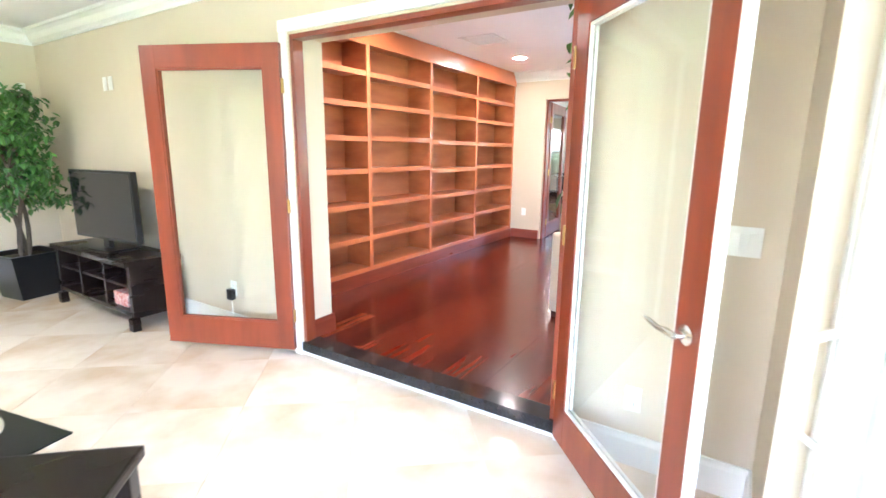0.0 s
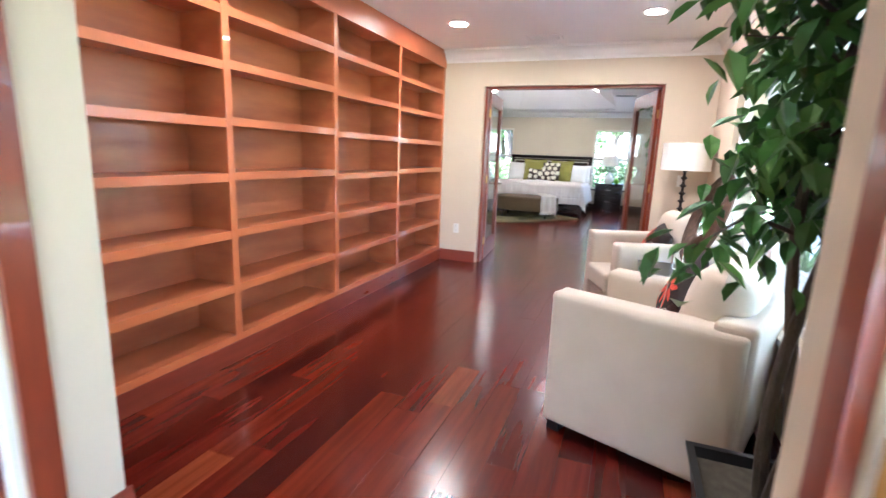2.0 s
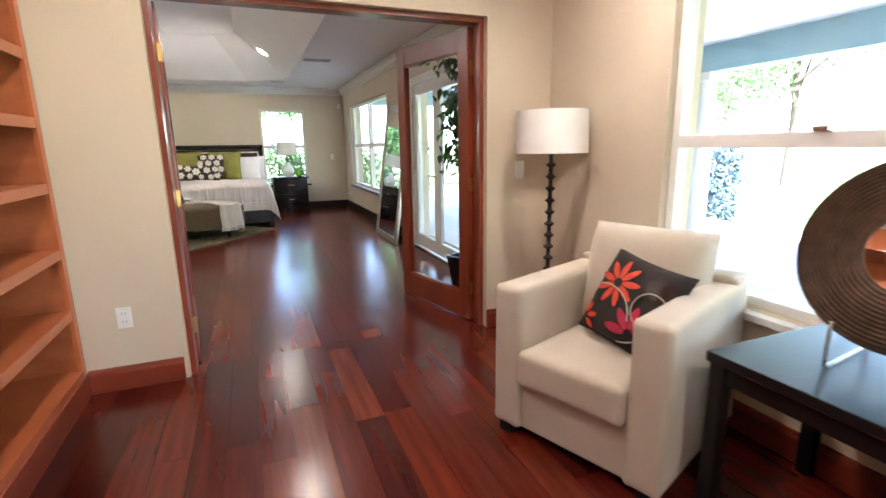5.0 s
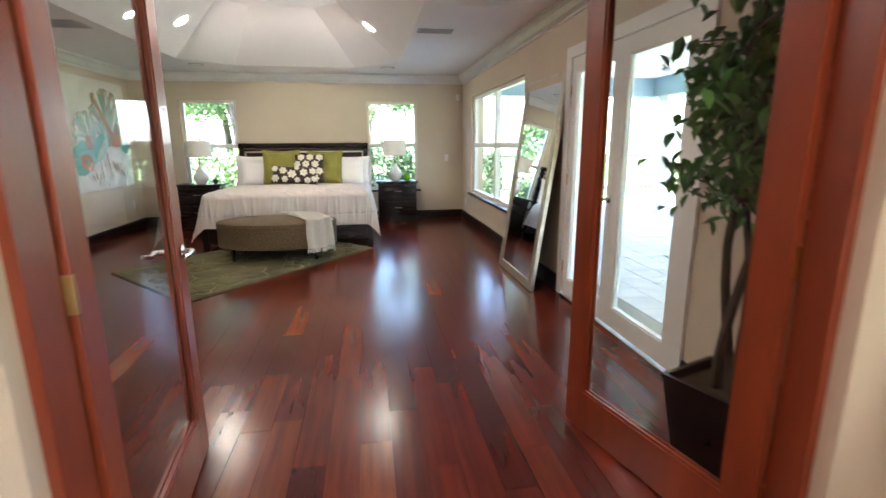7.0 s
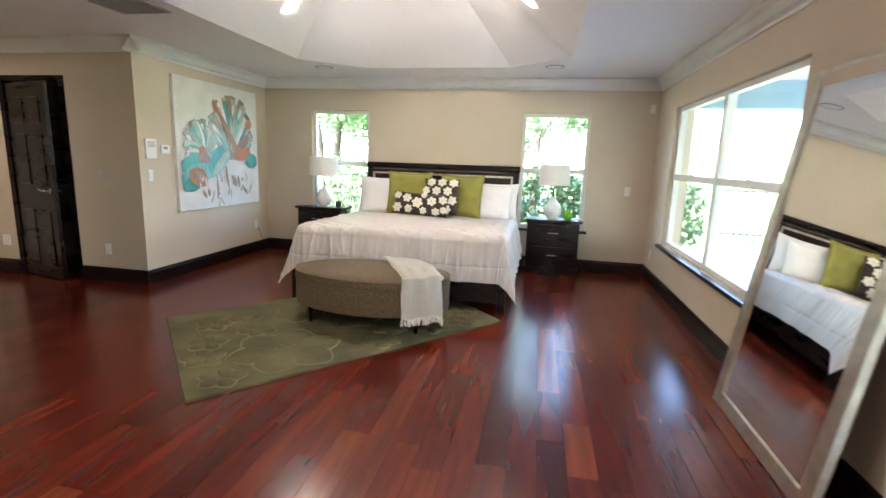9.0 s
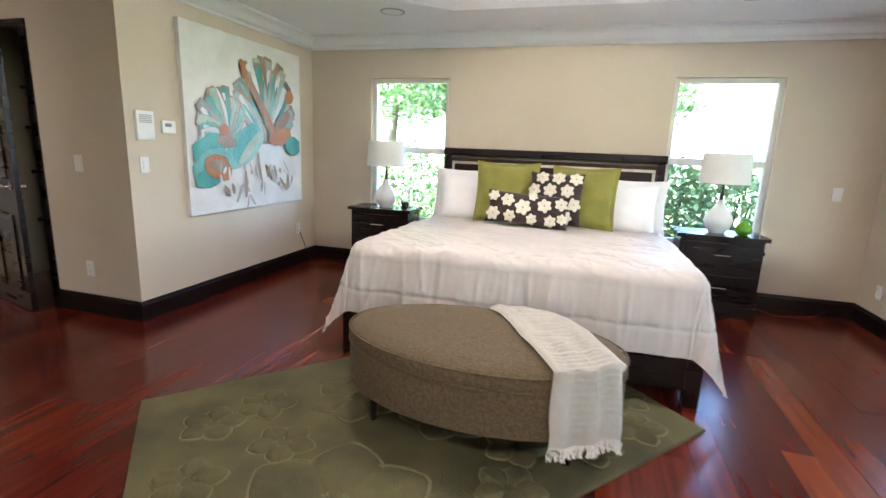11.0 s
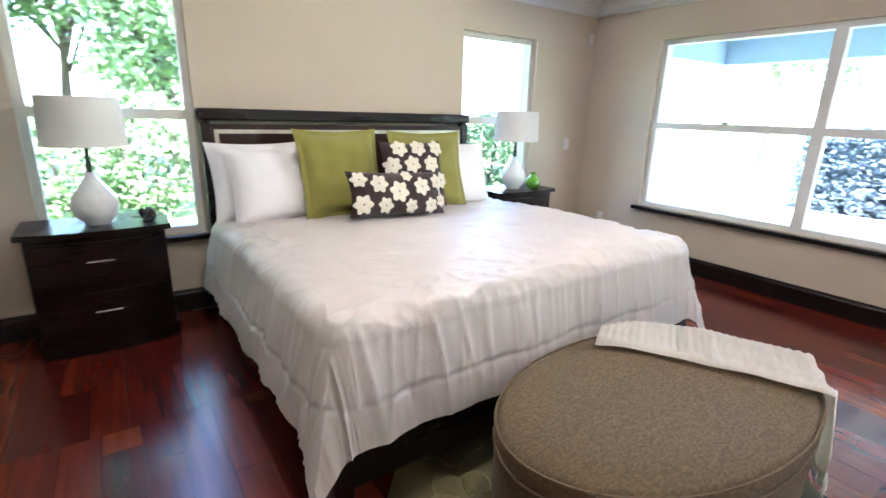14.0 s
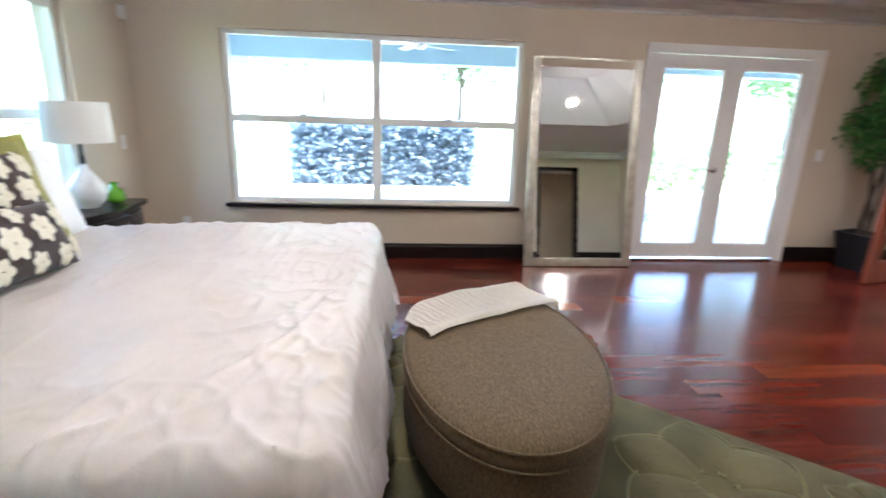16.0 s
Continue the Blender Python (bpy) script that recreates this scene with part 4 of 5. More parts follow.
def ficus(m, label, rng, pot_w, pot_h, height, crown_r, crown_lo, n_leaves, leaf):
    """A potted weeping fig: a tapered square pot, twined trunks, limbs and many folded leaves."""
    t = thing("potted_fig_tree", label, "potted tree", m, group="potted fig trees")
    bm = bmesh.new()
    prof = ((0.36, 0), (0.5, 0.96), (0.52, 0.96), (0.52, 1), (0.46, 1), (0.44, 0.9))
    rings = [[bm.verts.new((pot_w * r * sx, pot_w * r * sy, pot_h * z)) for sx, sy in ((-1, -1), (1, -1), (1, 1), (-1, 1))] for r, z in prof]
    for a, b in zip(rings, rings[1:]):
        for i in range(4):
            bm.faces.new((a[i], a[(i + 1) % 4], b[(i + 1) % 4], b[i]))
    bm.faces.new(rings[0][::-1])
    part("pot", bm, M_BLACK, t, "black tapered square pot")
    part("soil", box(-pot_w * 0.44, pot_w * 0.44, -pot_w * 0.44, pot_w * 0.44, pot_h * 0.82, pot_h * 0.9, 0.01), M_SOIL, t, "brown moss")
    ends = []
    for k in range(3):
        a0 = k * 2.1
        pts = []
        for i in range(11):
            z = pot_h * 0.85 + (height * 0.9 - pot_h * 0.85) * i / 10
            pts.append((0.035 * math.cos(a0 + i * 0.55) * (1 + i * 0.12), 0.035 * math.sin(a0 + i * 0.55) * (1 + i * 0.12), z))
        part("trunk", tube(pts, [0.022 - 0.0014 * i for i in range(11)], 7), M_BARK, t, smooth=True)
        for i in range(3, 11):
            for _ in range(2):
                p = Vector(pts[i])
                if p.z < crown_lo:
                    continue
                a, l = rng.uniform(0, 6.28), crown_r * rng.uniform(0.5, 1.0)
                e = p + Vector((math.cos(a) * l, math.sin(a) * l, rng.uniform(-0.05, 0.22)))
                mid = (p + e) / 2 + Vector((0, 0, 0.07))
                part("limb", tube([p, mid, e], [0.008, 0.005, 0.002], 5), M_BARK, t)
                ends.append((p, mid, e))
    bm = bmesh.new()
    for _ in range(n_leaves):
        p, mid, e = rng.choice(ends)
        s = rng.uniform(0.25, 1.08)
        c = p.lerp(mid, s * 2) if s < 0.5 else mid.lerp(e, s * 2 - 1)
        c = c + Vector((rng.gauss(0, 0.05), rng.gauss(0, 0.05), rng.gauss(-0.03, 0.06)))
        a, droop = rng.uniform(0, 6.28), rng.uniform(0.2, 1.2)
        d = Vector((math.cos(a) * math.cos(droop), math.sin(a) * math.cos(droop), -math.sin(droop)))
        side = d.cross(Vector((0, 0, 1))).normalized()
        up = side.cross(d)
        L = leaf * rng.uniform(0.7, 1.25)
        w = L * 0.27
        ps = [c, c + d * L * 0.3 + side * w + up * 0.008, c + d * L * 0.65 + side * w * 0.8 + up * 0.006, c + d * L - up * 0.01, c + d * L * 0.65 - side * w * 0.8 + up * 0.006, c + d * L * 0.3 - side * w + up * 0.008, c + d * L * 0.45 - up * 0.006]
        v = [bm.verts.new(q) for q in ps]
        for i in range(6):
            bm.faces.new((v[i], v[(i + 1) % 6], v[6]))
    part("foliage", bm, M_LEAF, t, "green pointed fig leaves")
    return t


ficus(pose(0.36, 2.80, 0), "tall green potted fig tree in a black pot by the armchair", random.Random(3), 0.40, 0.33, 2.15, 0.42, 0.95, 1500, 0.086)
ficus(pose(0.33, 7.36, 0, 0, 0, 20), "green potted fig tree beside the patio doors", random.Random(5), 0.33, 0.37, 2.05, 0.34, 1.0, 1500, 0.072)
ficus(pose(-4.85, 1.46, LIV, 0, 0, 10), "green potted fig tree in a living room corner", random.Random(8), 0.46, 0.42, 1.95, 0.40, 0.85, 1500, 0.08)

# ---- bedroom ----
BX0, BX1, BY0, BY1 = -3.13, -1.09, 12.09, 14.12
bed = thing("bed_frame", "espresso wooden king bed frame with a scrolled headboard", "bed")
part("footboard", box(BX0 - 0.03, BX1 + 0.03, BY0 - 0.02, BY0 + 0.03, 0.09, 0.36, 0.01), M_ESP, bed)
for x in (BX0 - 0.045, BX1 - 0.035):
    part("leg", box(x, x + 0.08, BY0 - 0.03, BY0 + 0.05, 0, 0.37, 0.008), M_ESP, bed)
    part("side_rail", box(x + 0.01, x + 0.05, BY0 + 0.05, BY1 - 0.06, 0.1, 0.36, 0.006), M_ESP, bed)
LEAN = Matrix.Translation((0, 14.13, 0)) @ Matrix.Rotation(radians(-3), 4, "X")
part("headboard_panel", box(BX0 + 0.02, BX1 - 0.02, -0.02, 0.02, 0.1, 1.24, 0.004, mtx=LEAN), M_ESPRED, bed, "mahogany veneer panel")
for x in (BX0 - 0.02, BX1 - 0.04):
    part("headboard_post", box(x, x + 0.06, -0.035, 0.035, 0, 1.26, 0.008, mtx=LEAN), M_ESP, bed)
part("headboard_cap", box(BX0 - 0.03, BX1 + 0.03, -0.05, 0.04, 1.262, 1.335, 0.018, 3, mtx=LEAN), M_ESP, bed)
part("silver_inlay", box(BX0 + 0.06, BX1 - 0.06, -0.026, -0.0205, 1.18, 1.205, mtx=LEAN), M_MFRAME, bed, "thin silver inlay")
for x in (BX0 + 0.06, BX1 - 0.085):
    part("silver_inlay", box(x, x + 0.025, -0.026, -0.0205, 0.7, 1.179, mtx=LEAN), M_MFRAME, bed)
mt = tagged(mesh_ob("mattress", rounded(BX0 + 0.055, BX1 - 0.055, BY0 + 0.035, BY1 - 0.06, 0.2, 0.665, 0.06), M_PILLOW, True), "white king mattress under the comforter", "mattress")


def comforter():
    """A satin comforter: crinkled on top, pleated along the drops, with a stitched hem band."""
    bm = bmesh.new()
    x0, x1, y0, y1, top, drop = BX0 + 0.045, BX1 - 0.045, BY0 + 0.075, 13.98, 0.725, 0.47
    nx, ny = 300, 250
    R = 0.085

    def ridge(v):
        return (1 - abs(noise.noise(v)) * 2.2) ** 3 if abs(noise.noise(v)) < 0.45 else 0.0
    verts = {}
    for i in range(nx + 1):
        for j in range(ny + 1):
            sx = x0 - drop + (x1 - x0 + 2 * drop) * i / nx
            sy = y0 - drop + (y1 - y0 + drop) * j / ny
            dx = max(x0 - sx, sx - x1, 0.0)
            dy = max(y0 - sy, 0.0)
            ex = -1 if sx < x0 else 1
            cx, cy = min(max(sx, x0), x1), max(sy, y0)
            h = math.hypot(dx, dy)
            both = min(dx, dy) / max(dx, dy) if h else 0
            d = h * (1 - 0.01 * both)
            ux, uy = (ex * dx / h, -dy / h) if h else (0, 0)
            along = sy if dx > dy else sx
            wx, wy = sx + 0.10 * noise.noise(Vector((sx * 3, sy * 3, 8.0))), sy + 0.10 * noise.noise(Vector((sx * 3, sy * 3, 11.0)))
            edge = min(sx - x0, x1 - sx, sy - y0)
            near = 1.0 if edge <= 0 else math.exp(-edge / 0.25)
            bulge = 0.024 * noise.noise(Vector((sx * 1.9, sy * 1.9, 0.3))) + 0.008 * noise.noise(Vector((sx * 6, sy * 5, 2.0)))
            patch = 0.35 + 0.65 * min(1.0, max(0.0, 0.5 + 1.4 * noise.noise(Vector((sx * 1.6, sy * 1.6, 21.0)))))
            crinkle = patch * (0.013 * ridge(Vector((wx * 1.6 - wy * 0.6, wy * 5.5 + wx * 1.8, 5.0))) + 0.007 * ridge(Vector((wx * 4 + wy * 3, wy * 12 + wx * 3, 9.0))))
            if d < R * 1.57:
                out, down = R * math.sin(d / R) if d else 0, R * (1 - math.cos(d / R)) if d else 0
            else:
                rest = d - R * 1.57
                flare = 0.20 + 0.14 * both
                out, down = R + rest * flare, R + rest * math.sqrt(1 - flare * flare)
            k = min(1.0, d / 0.22)
            wave = 0.030 * noise.noise(Vector((along * 4.5, d * 1.2, 1.0)))
            pleat = 0.009 * ridge(Vector((along * 7.5, d * 1.1, 4.0))) + 0.003 * ridge(Vector((along * 17, d * 2.0, 14.0)))
            pucker = 0.003 * math.sin(along * 70 + 4 * noise.noise(Vector((along * 5, 0, 2)))) * math.exp(-((d - 0.33) / 0.05) ** 2)
            seam = -0.007 * math.exp(-((d - 0.33) / 0.010) ** 2)
            out += k * (wave + pleat * 1.3) + pucker + seam
            z = top - down + (bulge + crinkle) * (1 - k * 0.75) + 0.012 * near * (1 - k) * ridge(Vector((sx * 9, sy * 9, 30.0))) - 0.055 * max(0, sy - 13.1)
            z -= 0.016 * math.exp(-max(edge, 0.0) / 0.16)
            verts[i, j] = bm.verts.new((cx + ux * out, cy + uy * out, max(z, 0.035)))
    for i in range(nx):
        for j in range(ny):
            bm.faces.new((verts[i, j], verts[i + 1, j], verts[i + 1, j + 1], verts[i, j + 1]))
    bmesh.ops.solidify(bm, geom=bm.faces[:], thickness=0.012)
    return bm


cf = tagged(mesh_ob("comforter", comforter(), M_SHEET, True), "ivory satin comforter draped over the bed with hanging corners", "bedding")


def pillow(label, x, y, z, w, h, t, tilt, rz, material, pipe=None, ry=0):
    return cushion(label, pose(x, y, z, tilt, ry, rz), w, h, t, material, pipe=pipe, group="bed pillows")


pillow("large white cotton sleeping pillow leaning on the headboard", -2.86, 13.93, 0.90, 0.62, 0.50, 0.17, -16, 4, M_PILLOW)
pillow("large white cotton sleeping pillow leaning on the headboard", -2.78, 13.82, 0.89, 0.62, 0.48, 0.17, -20, 5, M_PILLOW)
pillow("large white cotton sleeping pillow leaning on the headboard", -1.36, 13.93, 0.89, 0.62, 0.48, 0.17, -16, -4, M_PILLOW)
pillow("large white cotton sleeping pillow leaning on the headboard", -1.44, 13.83, 0.87, 0.60, 0.46, 0.17, -20, -5, M_PILLOW)
pillow("olive green velvet cushion with piped edge on the bed", -2.42, 13.69, 0.955, 0.52, 0.52, 0.15, -17, 4, M_GREEN, M_GREEN)
pillow("olive green velvet cushion with piped edge on the bed", -1.76, 13.70, 0.945, 0.52, 0.52, 0.15, -18, -6, M_GREEN, M_GREEN)


def daisy_cushion(label, m, w, h, t, spots):
    c = cushion(label, m, w, h, t, M_BROWN, "daisy cushions")
    for k, (cx, cz, r) in enumerate(spots):
        bm = bmesh.new()
        for i in range(6):
            petal_bm(bm, w, h, t, cx, cz, i * math.pi / 3 + k, r * 0.08, r, r * 0.36, 0.007 + 0.002 * (i % 2))
        part("felt_flower", bm, M_FLOWER, c, "cream felt flower")
    return c


rg = random.Random(4)
daisy_cushion("chocolate square cushion with cream felt flowers", pose(-1.98, 13.53, 0.945, -18, 0, -3), 0.45, 0.45, 0.14,
              [(x + (0.03 if (i % 2) else -0.03), z, 0.058) for i, z in enumerate((-0.165, -0.055, 0.055, 0.165)) for x in (-0.145, -0.01, 0.13)])
daisy_cushion("chocolate lumbar cushion with cream felt flowers", pose(-2.19, 13.38, 0.855, -20, 3, 2), 0.68, 0.28, 0.14,
              [(-0.27, -0.07, 0.06), (-0.28, 0.08, 0.05), (-0.16, 0.05, 0.058), (-0.13, -0.08, 0.05), (-0.03, 0.0, 0.068), (0.04, 0.10, 0.04), (0.05, -0.09, 0.045), (0.14, 0.03, 0.06), (0.20, -0.09, 0.05), (0.27, 0.06, 0.055), (0.29, -0.06, 0.045)])


def nightstand(x0, x1, label):
    n = thing("nightstand", label, "nightstand", pose((x0 + x1) / 2, 0, 0), group="nightstands")
    w = (x1 - x0) / 2

    def bowed(z0, z1, half, front, back, bow=0.045, k=14):
        bm = bmesh.new()
        lo, hi = [], []
        for arr, z in ((lo, z0), (hi, z1)):
            for i in range(k + 1):
                u = -1 + 2 * i / k
                arr.append(bm.verts.new((half * u, front - bow * (1 - u * u), z)))
            arr.append(bm.verts.new((half, back, z)))
            arr.append(bm.verts.new((-half, back, z)))
        m = len(lo)
        for i in range(m):
            bm.faces.new((lo[i], lo[(i + 1) % m], hi[(i + 1) % m], hi[i]))
        bm.faces.new(lo[::-1])
        bm.faces.new(hi)
        return bm
    part("plinth", bowed(0, 0.09, w - 0.015, 13.88, 14.22), M_ESP, n)
    part("body", bowed(0.09, 0.67, w - 0.03, 13.88, 14.22), M_ESP, n)
    part("top", bowed(0.67, 0.70, w, 13.85, 14.235), M_ESP, n)
    for z in (0.13, 0.41):
        d = part("drawer", bowed(z, z + 0.23, w - 0.06, 13.868, 13.9), M_ESP, n)
        part("handle", tube([(-0.07, 13.822, z + 0.13), (-0.06, 13.795, z + 0.13), (0.06, 13.795, z + 0.13), (0.07, 13.822, z + 0.13)], 0.007, 6), M_CHROME, d, "slim nickel bar")
    return n


nightstand(-4.09, -3.40, "dark bow-fronted nightstand with two drawers by the wall")
nightstand(-0.95, -0.25, "dark bow-fronted nightstand with two drawers by the window")


def table_lamp(x, y):
    l = thing("table_lamp", "white gourd ceramic table lamp with a drum shade", "lamp", pose(x, y, 0.70), group="bedside lamps")
    part("base", lathe([(0.06, 0), (0.065, 0.012), (0.10, 0.05), (0.115, 0.10), (0.105, 0.15), (0.07, 0.20), (0.035, 0.245), (0.026, 0.27), (0.026, 0.285)], 32), M_CERAM, l, smooth=True)
    part("neck", lathe([(0.014, 0.285), (0.016, 0.33), (0.011, 0.345), (0.011, 0.42), (0.0, 0.43)], 16), M_IRON, l, "dark metal neck", True)
    part("shade", lathe([(0.188, 0.425), (0.196, 0.425), (0.183, 0.675), (0.176, 0.675), (0.188, 0.425)], 40, cap=False), M_SHADE, l, "white linen drum shade", True)
    part("harp", tube([(-0.17, 0, 0.66), (0, 0, 0.655), (0.17, 0, 0.66)], 0.003, 5), M_CHROME, l)


table_lamp(-3.735, 14.02)
table_lamp(-0.62, 14.03)
kn = thing("knot_ornament", "small dark bronze knot ornament on the nightstand", "ornament", pose(-3.50, 13.95, 0.70))
pts = [(0.026 * (math.sin(a) + 2 * math.sin(2 * a)) / 2.2, 0.026 * (math.cos(a) - 2 * math.cos(2 * a)) / 2.2, 0.045 - 0.026 * math.sin(3 * a)) for a in [2 * math.pi * i / 48 for i in range(49)]]
part("knot", tube(pts, 0.011, 8), M_IRON, kn, smooth=True)
part("foot", lathe([(0.03, 0), (0.03, 0.01), (0.02, 0.014)], 18), M_BLACK, kn)
gv = tagged(mesh_ob("glass_vase", lathe([(0.035, 0), (0.06, 0.02), (0.068, 0.05), (0.055, 0.085), (0.028, 0.11), (0.022, 0.13), (0.03, 0.14), (0.024, 0.138), (0.016, 0.125)], 28, (-0.43, 13.97, 0.70)), M_GREENG, True), "small green glass bottle vase on the nightstand", "vase")
tagged(mesh_ob("extension_cord", tube([(-0.28, 14.20, 0.25), (-0.18, 14.1, 0.03), (-0.05, 14.04, 0.008), (0.12, 14.08, 0.008), (0.25, 14.15, 0.008), (0.38, 14.2, 0.06)], 0.004, 6), M_BLACK, True), "thin black power cord on the floor", "cord")
tagged(mesh_ob("extension_cord", tube([(-4.09, 14.18, 0.05), (-4.2, 14.05, 0.008), (-4.4, 14.1, 0.008), (-4.62, 14.0, 0.008), (-4.72, 13.93, 0.36)], 0.004, 6), M_BLACK, True), "thin black power cord under the outlet", "cord")

# oval bench
bn = thing("oval_bench", "oval taupe upholstered bench with dark tapered legs", "bench", pose(-2.155, 11.55, 0, 0, 0, -2))


def oval(profile, n=64):
    bm = bmesh.new()
    rings = [[bm.verts.new((a * math.cos(2 * math.pi * i / n), b * math.sin(2 * math.pi * i / n), z)) for i in range(n)] for a, b, z in profile]
    for p, q in zip(rings, rings[1:]):
        for i in range(n):
            bm.faces.new((p[i], p[(i + 1) % n], q[(i + 1) % n], q[i]))
    bm.faces.new(rings[0][::-1])
    bm.faces.new(rings[-1])
    return bm


A, B = 0.675, 0.40
part("apron", oval([(A - 0.02, B - 0.02, 0.165), (A - 0.005, B - 0.005, 0.17), (A, B, 0.19), (A, B, 0.38)]), M_BENCH, bn, smooth=True)
part("seat", oval([(A - 0.003, B - 0.003, 0.381), (A + 0.004, B + 0.004, 0.40), (A + 0.002, B + 0.002, 0.435), (A - 0.02, B - 0.02, 0.456), (A - 0.12, B - 0.12, 0.472), (A - 0.3, B - 0.3, 0.482)]), M_BENCH, bn, smooth=True)
for z in (0.38, 0.445):
    part("piping", tube([((A + 0.002) * math.cos(2 * math.pi * i / 72), (B + 0.002) * math.sin(2 * math.pi * i / 72), z) for i in range(73)], 0.005, 6), M_BENCH, bn)
for sx in (-1, 1):
    for sy in (-1, 1):
        part("leg", lathe([(0.017, 0.016), (0.027, 0.17)], 4, (sx * 0.46, sy * 0.22, 0)), M_ESP, bn, "dark tapered leg")


def throw():
    """A knitted throw laid across the end of the bench, hanging over its near side."""
    bm = bmesh.new()
    nu, nv = 40, 170
    vs = {}
    for i in range(nu + 1):
        for j in range(nv + 1):
            u, s = i / nu, j / nv
            L = s * 1.08
            w = 0.34 + 0.02 * s
            # line across the bench from the far edge to the near right edge
            p0, p1 = Vector((0.12, 0.385)), Vector((0.53, -0.25))
            flat = (p1 - p0).length
            d = (p1 - p0).normalized()
            nrm = Vector((-d.y, d.x)) * -1
            side = (u - 0.5) * w + 0.022 * noise.noise(Vector((s * 3.5, 0.5 if u < 0.5 else 7.5, 0.0))) + 0.02 * math.sin(s * 5)
            hump = 0.020 * max(0.0, math.sin(u * 8.5 + 1.3 * s + 0.4)) * (0.4 + 0.6 * s)
            roll = 0.016 * math.sin(math.pi * u) ** 0.4
            fold = hump + roll + 0.010 * noise.noise(Vector((u * 4, s * 6, 3.0))) + (0.0042 * math.sin(s * 230) if 0.12 < u < 0.88 else 0)
            q = p0 + d * min(L, flat) + nrm * side * -1
            rr = math.hypot(q.x / (A + 0.012), q.y / (B + 0.012))
            z = 0.492 - 0.02 * min(1, rr) ** 4 + fold
            extra = 0.0
            if rr > 1:
                over = (rr - 1) * 0.40
                q = q / rr
                z -= over * 1.0
            hang = max(0, L - flat)
            if hang > 0:
                e = q.normalized()
                z -= hang * 0.97
                q = q + e * (0.012 + 0.008 * math.sin(u * 17)) + Vector((0.03, -0.02)) * min(1, hang * 4)
            elif L > flat - 0.1:
                q = q + q.normalized() * 0.012 * (L - flat + 0.1) / 0.1
            vs[i, j] = bm.verts.new((q.x, q.y, z))
    for i in range(nu):
        for j in range(nv):
            bm.faces.new((vs[i, j], vs[i + 1, j], vs[i + 1, j + 1], vs[i, j + 1]))
    ends = [vs[i, nv].co.copy() for i in range(nu + 1)]
    bmesh.ops.solidify(bm, geom=bm.faces[:], thickness=0.018)
    return bm, ends


tw = thing("throw_blanket", "white knitted throw with fringe over the bench", "blanket", pose(-2.155, 11.55, 0, 0, 0, -2))
bm, ends = throw()
part("cloth", bm, M_THROW, tw, smooth=True)
for i, e in enumerate(ends):
    for k in range(2):
        part("fringe", tube([e + Vector((k * 0.006, 0, 0.004)), e + Vector((rg.uniform(-0.008, 0.008), rg.uniform(-0.008, 0.004), -0.025)), e + Vector((rg.uniform(-0.012, 0.012), rg.uniform(-0.01, 0.004), -0.05))], 0.0028, 4), M_THROW, tw)

# rug, lying askew, with raised flowers
c0, c1, c2 = Vector((-2.67, 9.93, 0)), Vector((-3.79, 11.09, 0)), Vector((-1.05, 11.84, 0))
rug = thing("rug", "moss green wool rug with raised carved flowers, laid askew", "rug")
e1, e2 = c1 - c0, c2 - c0
bm = bmesh.new()
n = 10
for a, b, s in ((c0, e1, e2),):
    lo = [bm.verts.new(p + Vector((0, 0, 0.001))) for p in (c0, c0 + e2, c0 + e1 + e2, c0 + e1)]
    hi = [bm.verts.new(p + Vector((0, 0, 0.016))) for p in (c0 + (e1 + e2) * 0.002, c0 + e2 * 0.998 + e1 * 0.002, (c0 + (e1 + e2) * 0.998), c0 + e1 * 0.998 + e2 * 0.002)]
    for i in range(4):
        bm.faces.new((lo[i], lo[(i + 1) % 4], hi[(i + 1) % 4], hi[i]))
    bm.faces.new(hi)
    bm.faces.new(lo[::-1])
part("rug_body", bm, M_RUG, rug)


def relief(cx, cy, r, n, ph, parent):
    """One raised flower: domed petals round a centre."""
    bm = bmesh.new()
    for k in range(n):
        a = 2 * math.pi * k / n + ph
        rows, m = [], 8
        for i in range(m + 1):
            s = i / m
            half = r * 0.40 * math.sin(math.pi * (0.05 + 0.93 * s)) ** 0.8
            row = []
            for j in range(7):
                q = (j - 3) / 3
                rad, off = r * (0.14 + 0.86 * s), half * q
                row.append(bm.verts.new((cx + rad * math.cos(a) - off * math.sin(a), cy + rad * math.sin(a) + off * math.cos(a), 0.0155 + 0.024 * (0.0, 0.85, 1.0, 0.72, 1.0, 0.85, 0.0)[j] * math.sin(math.pi * s) ** 0.45)))
            rows.append(row)
        for i in range(m):
            for j in range(6):
                bm.faces.new((rows[i][j], rows[i][j + 1], rows[i + 1][j + 1], rows[i + 1][j]))
    fl = part("carved_flower", bm, M_RUG, parent, "raised carved flower", True)
    for k in range(n):
        a = 2 * math.pi * k / n + ph
        line = []
        for sg in (1, -1):
            for i in range(11):
                s = i / 10 if sg == 1 else 1 - i / 10
                half = r * 0.40 * math.sin(math.pi * (0.05 + 0.93 * s)) ** 0.8
                rad, off = r * (0.14 + 0.86 * s), sg * half
                line.append((cx + rad * math.cos(a) - off * math.sin(a), cy + rad * math.sin(a) + off * math.cos(a), 0.017))
        part("petal_rim", tube(line, 0.004 + 0.010 * r, 6), M_RUGP, fl, smooth=True)


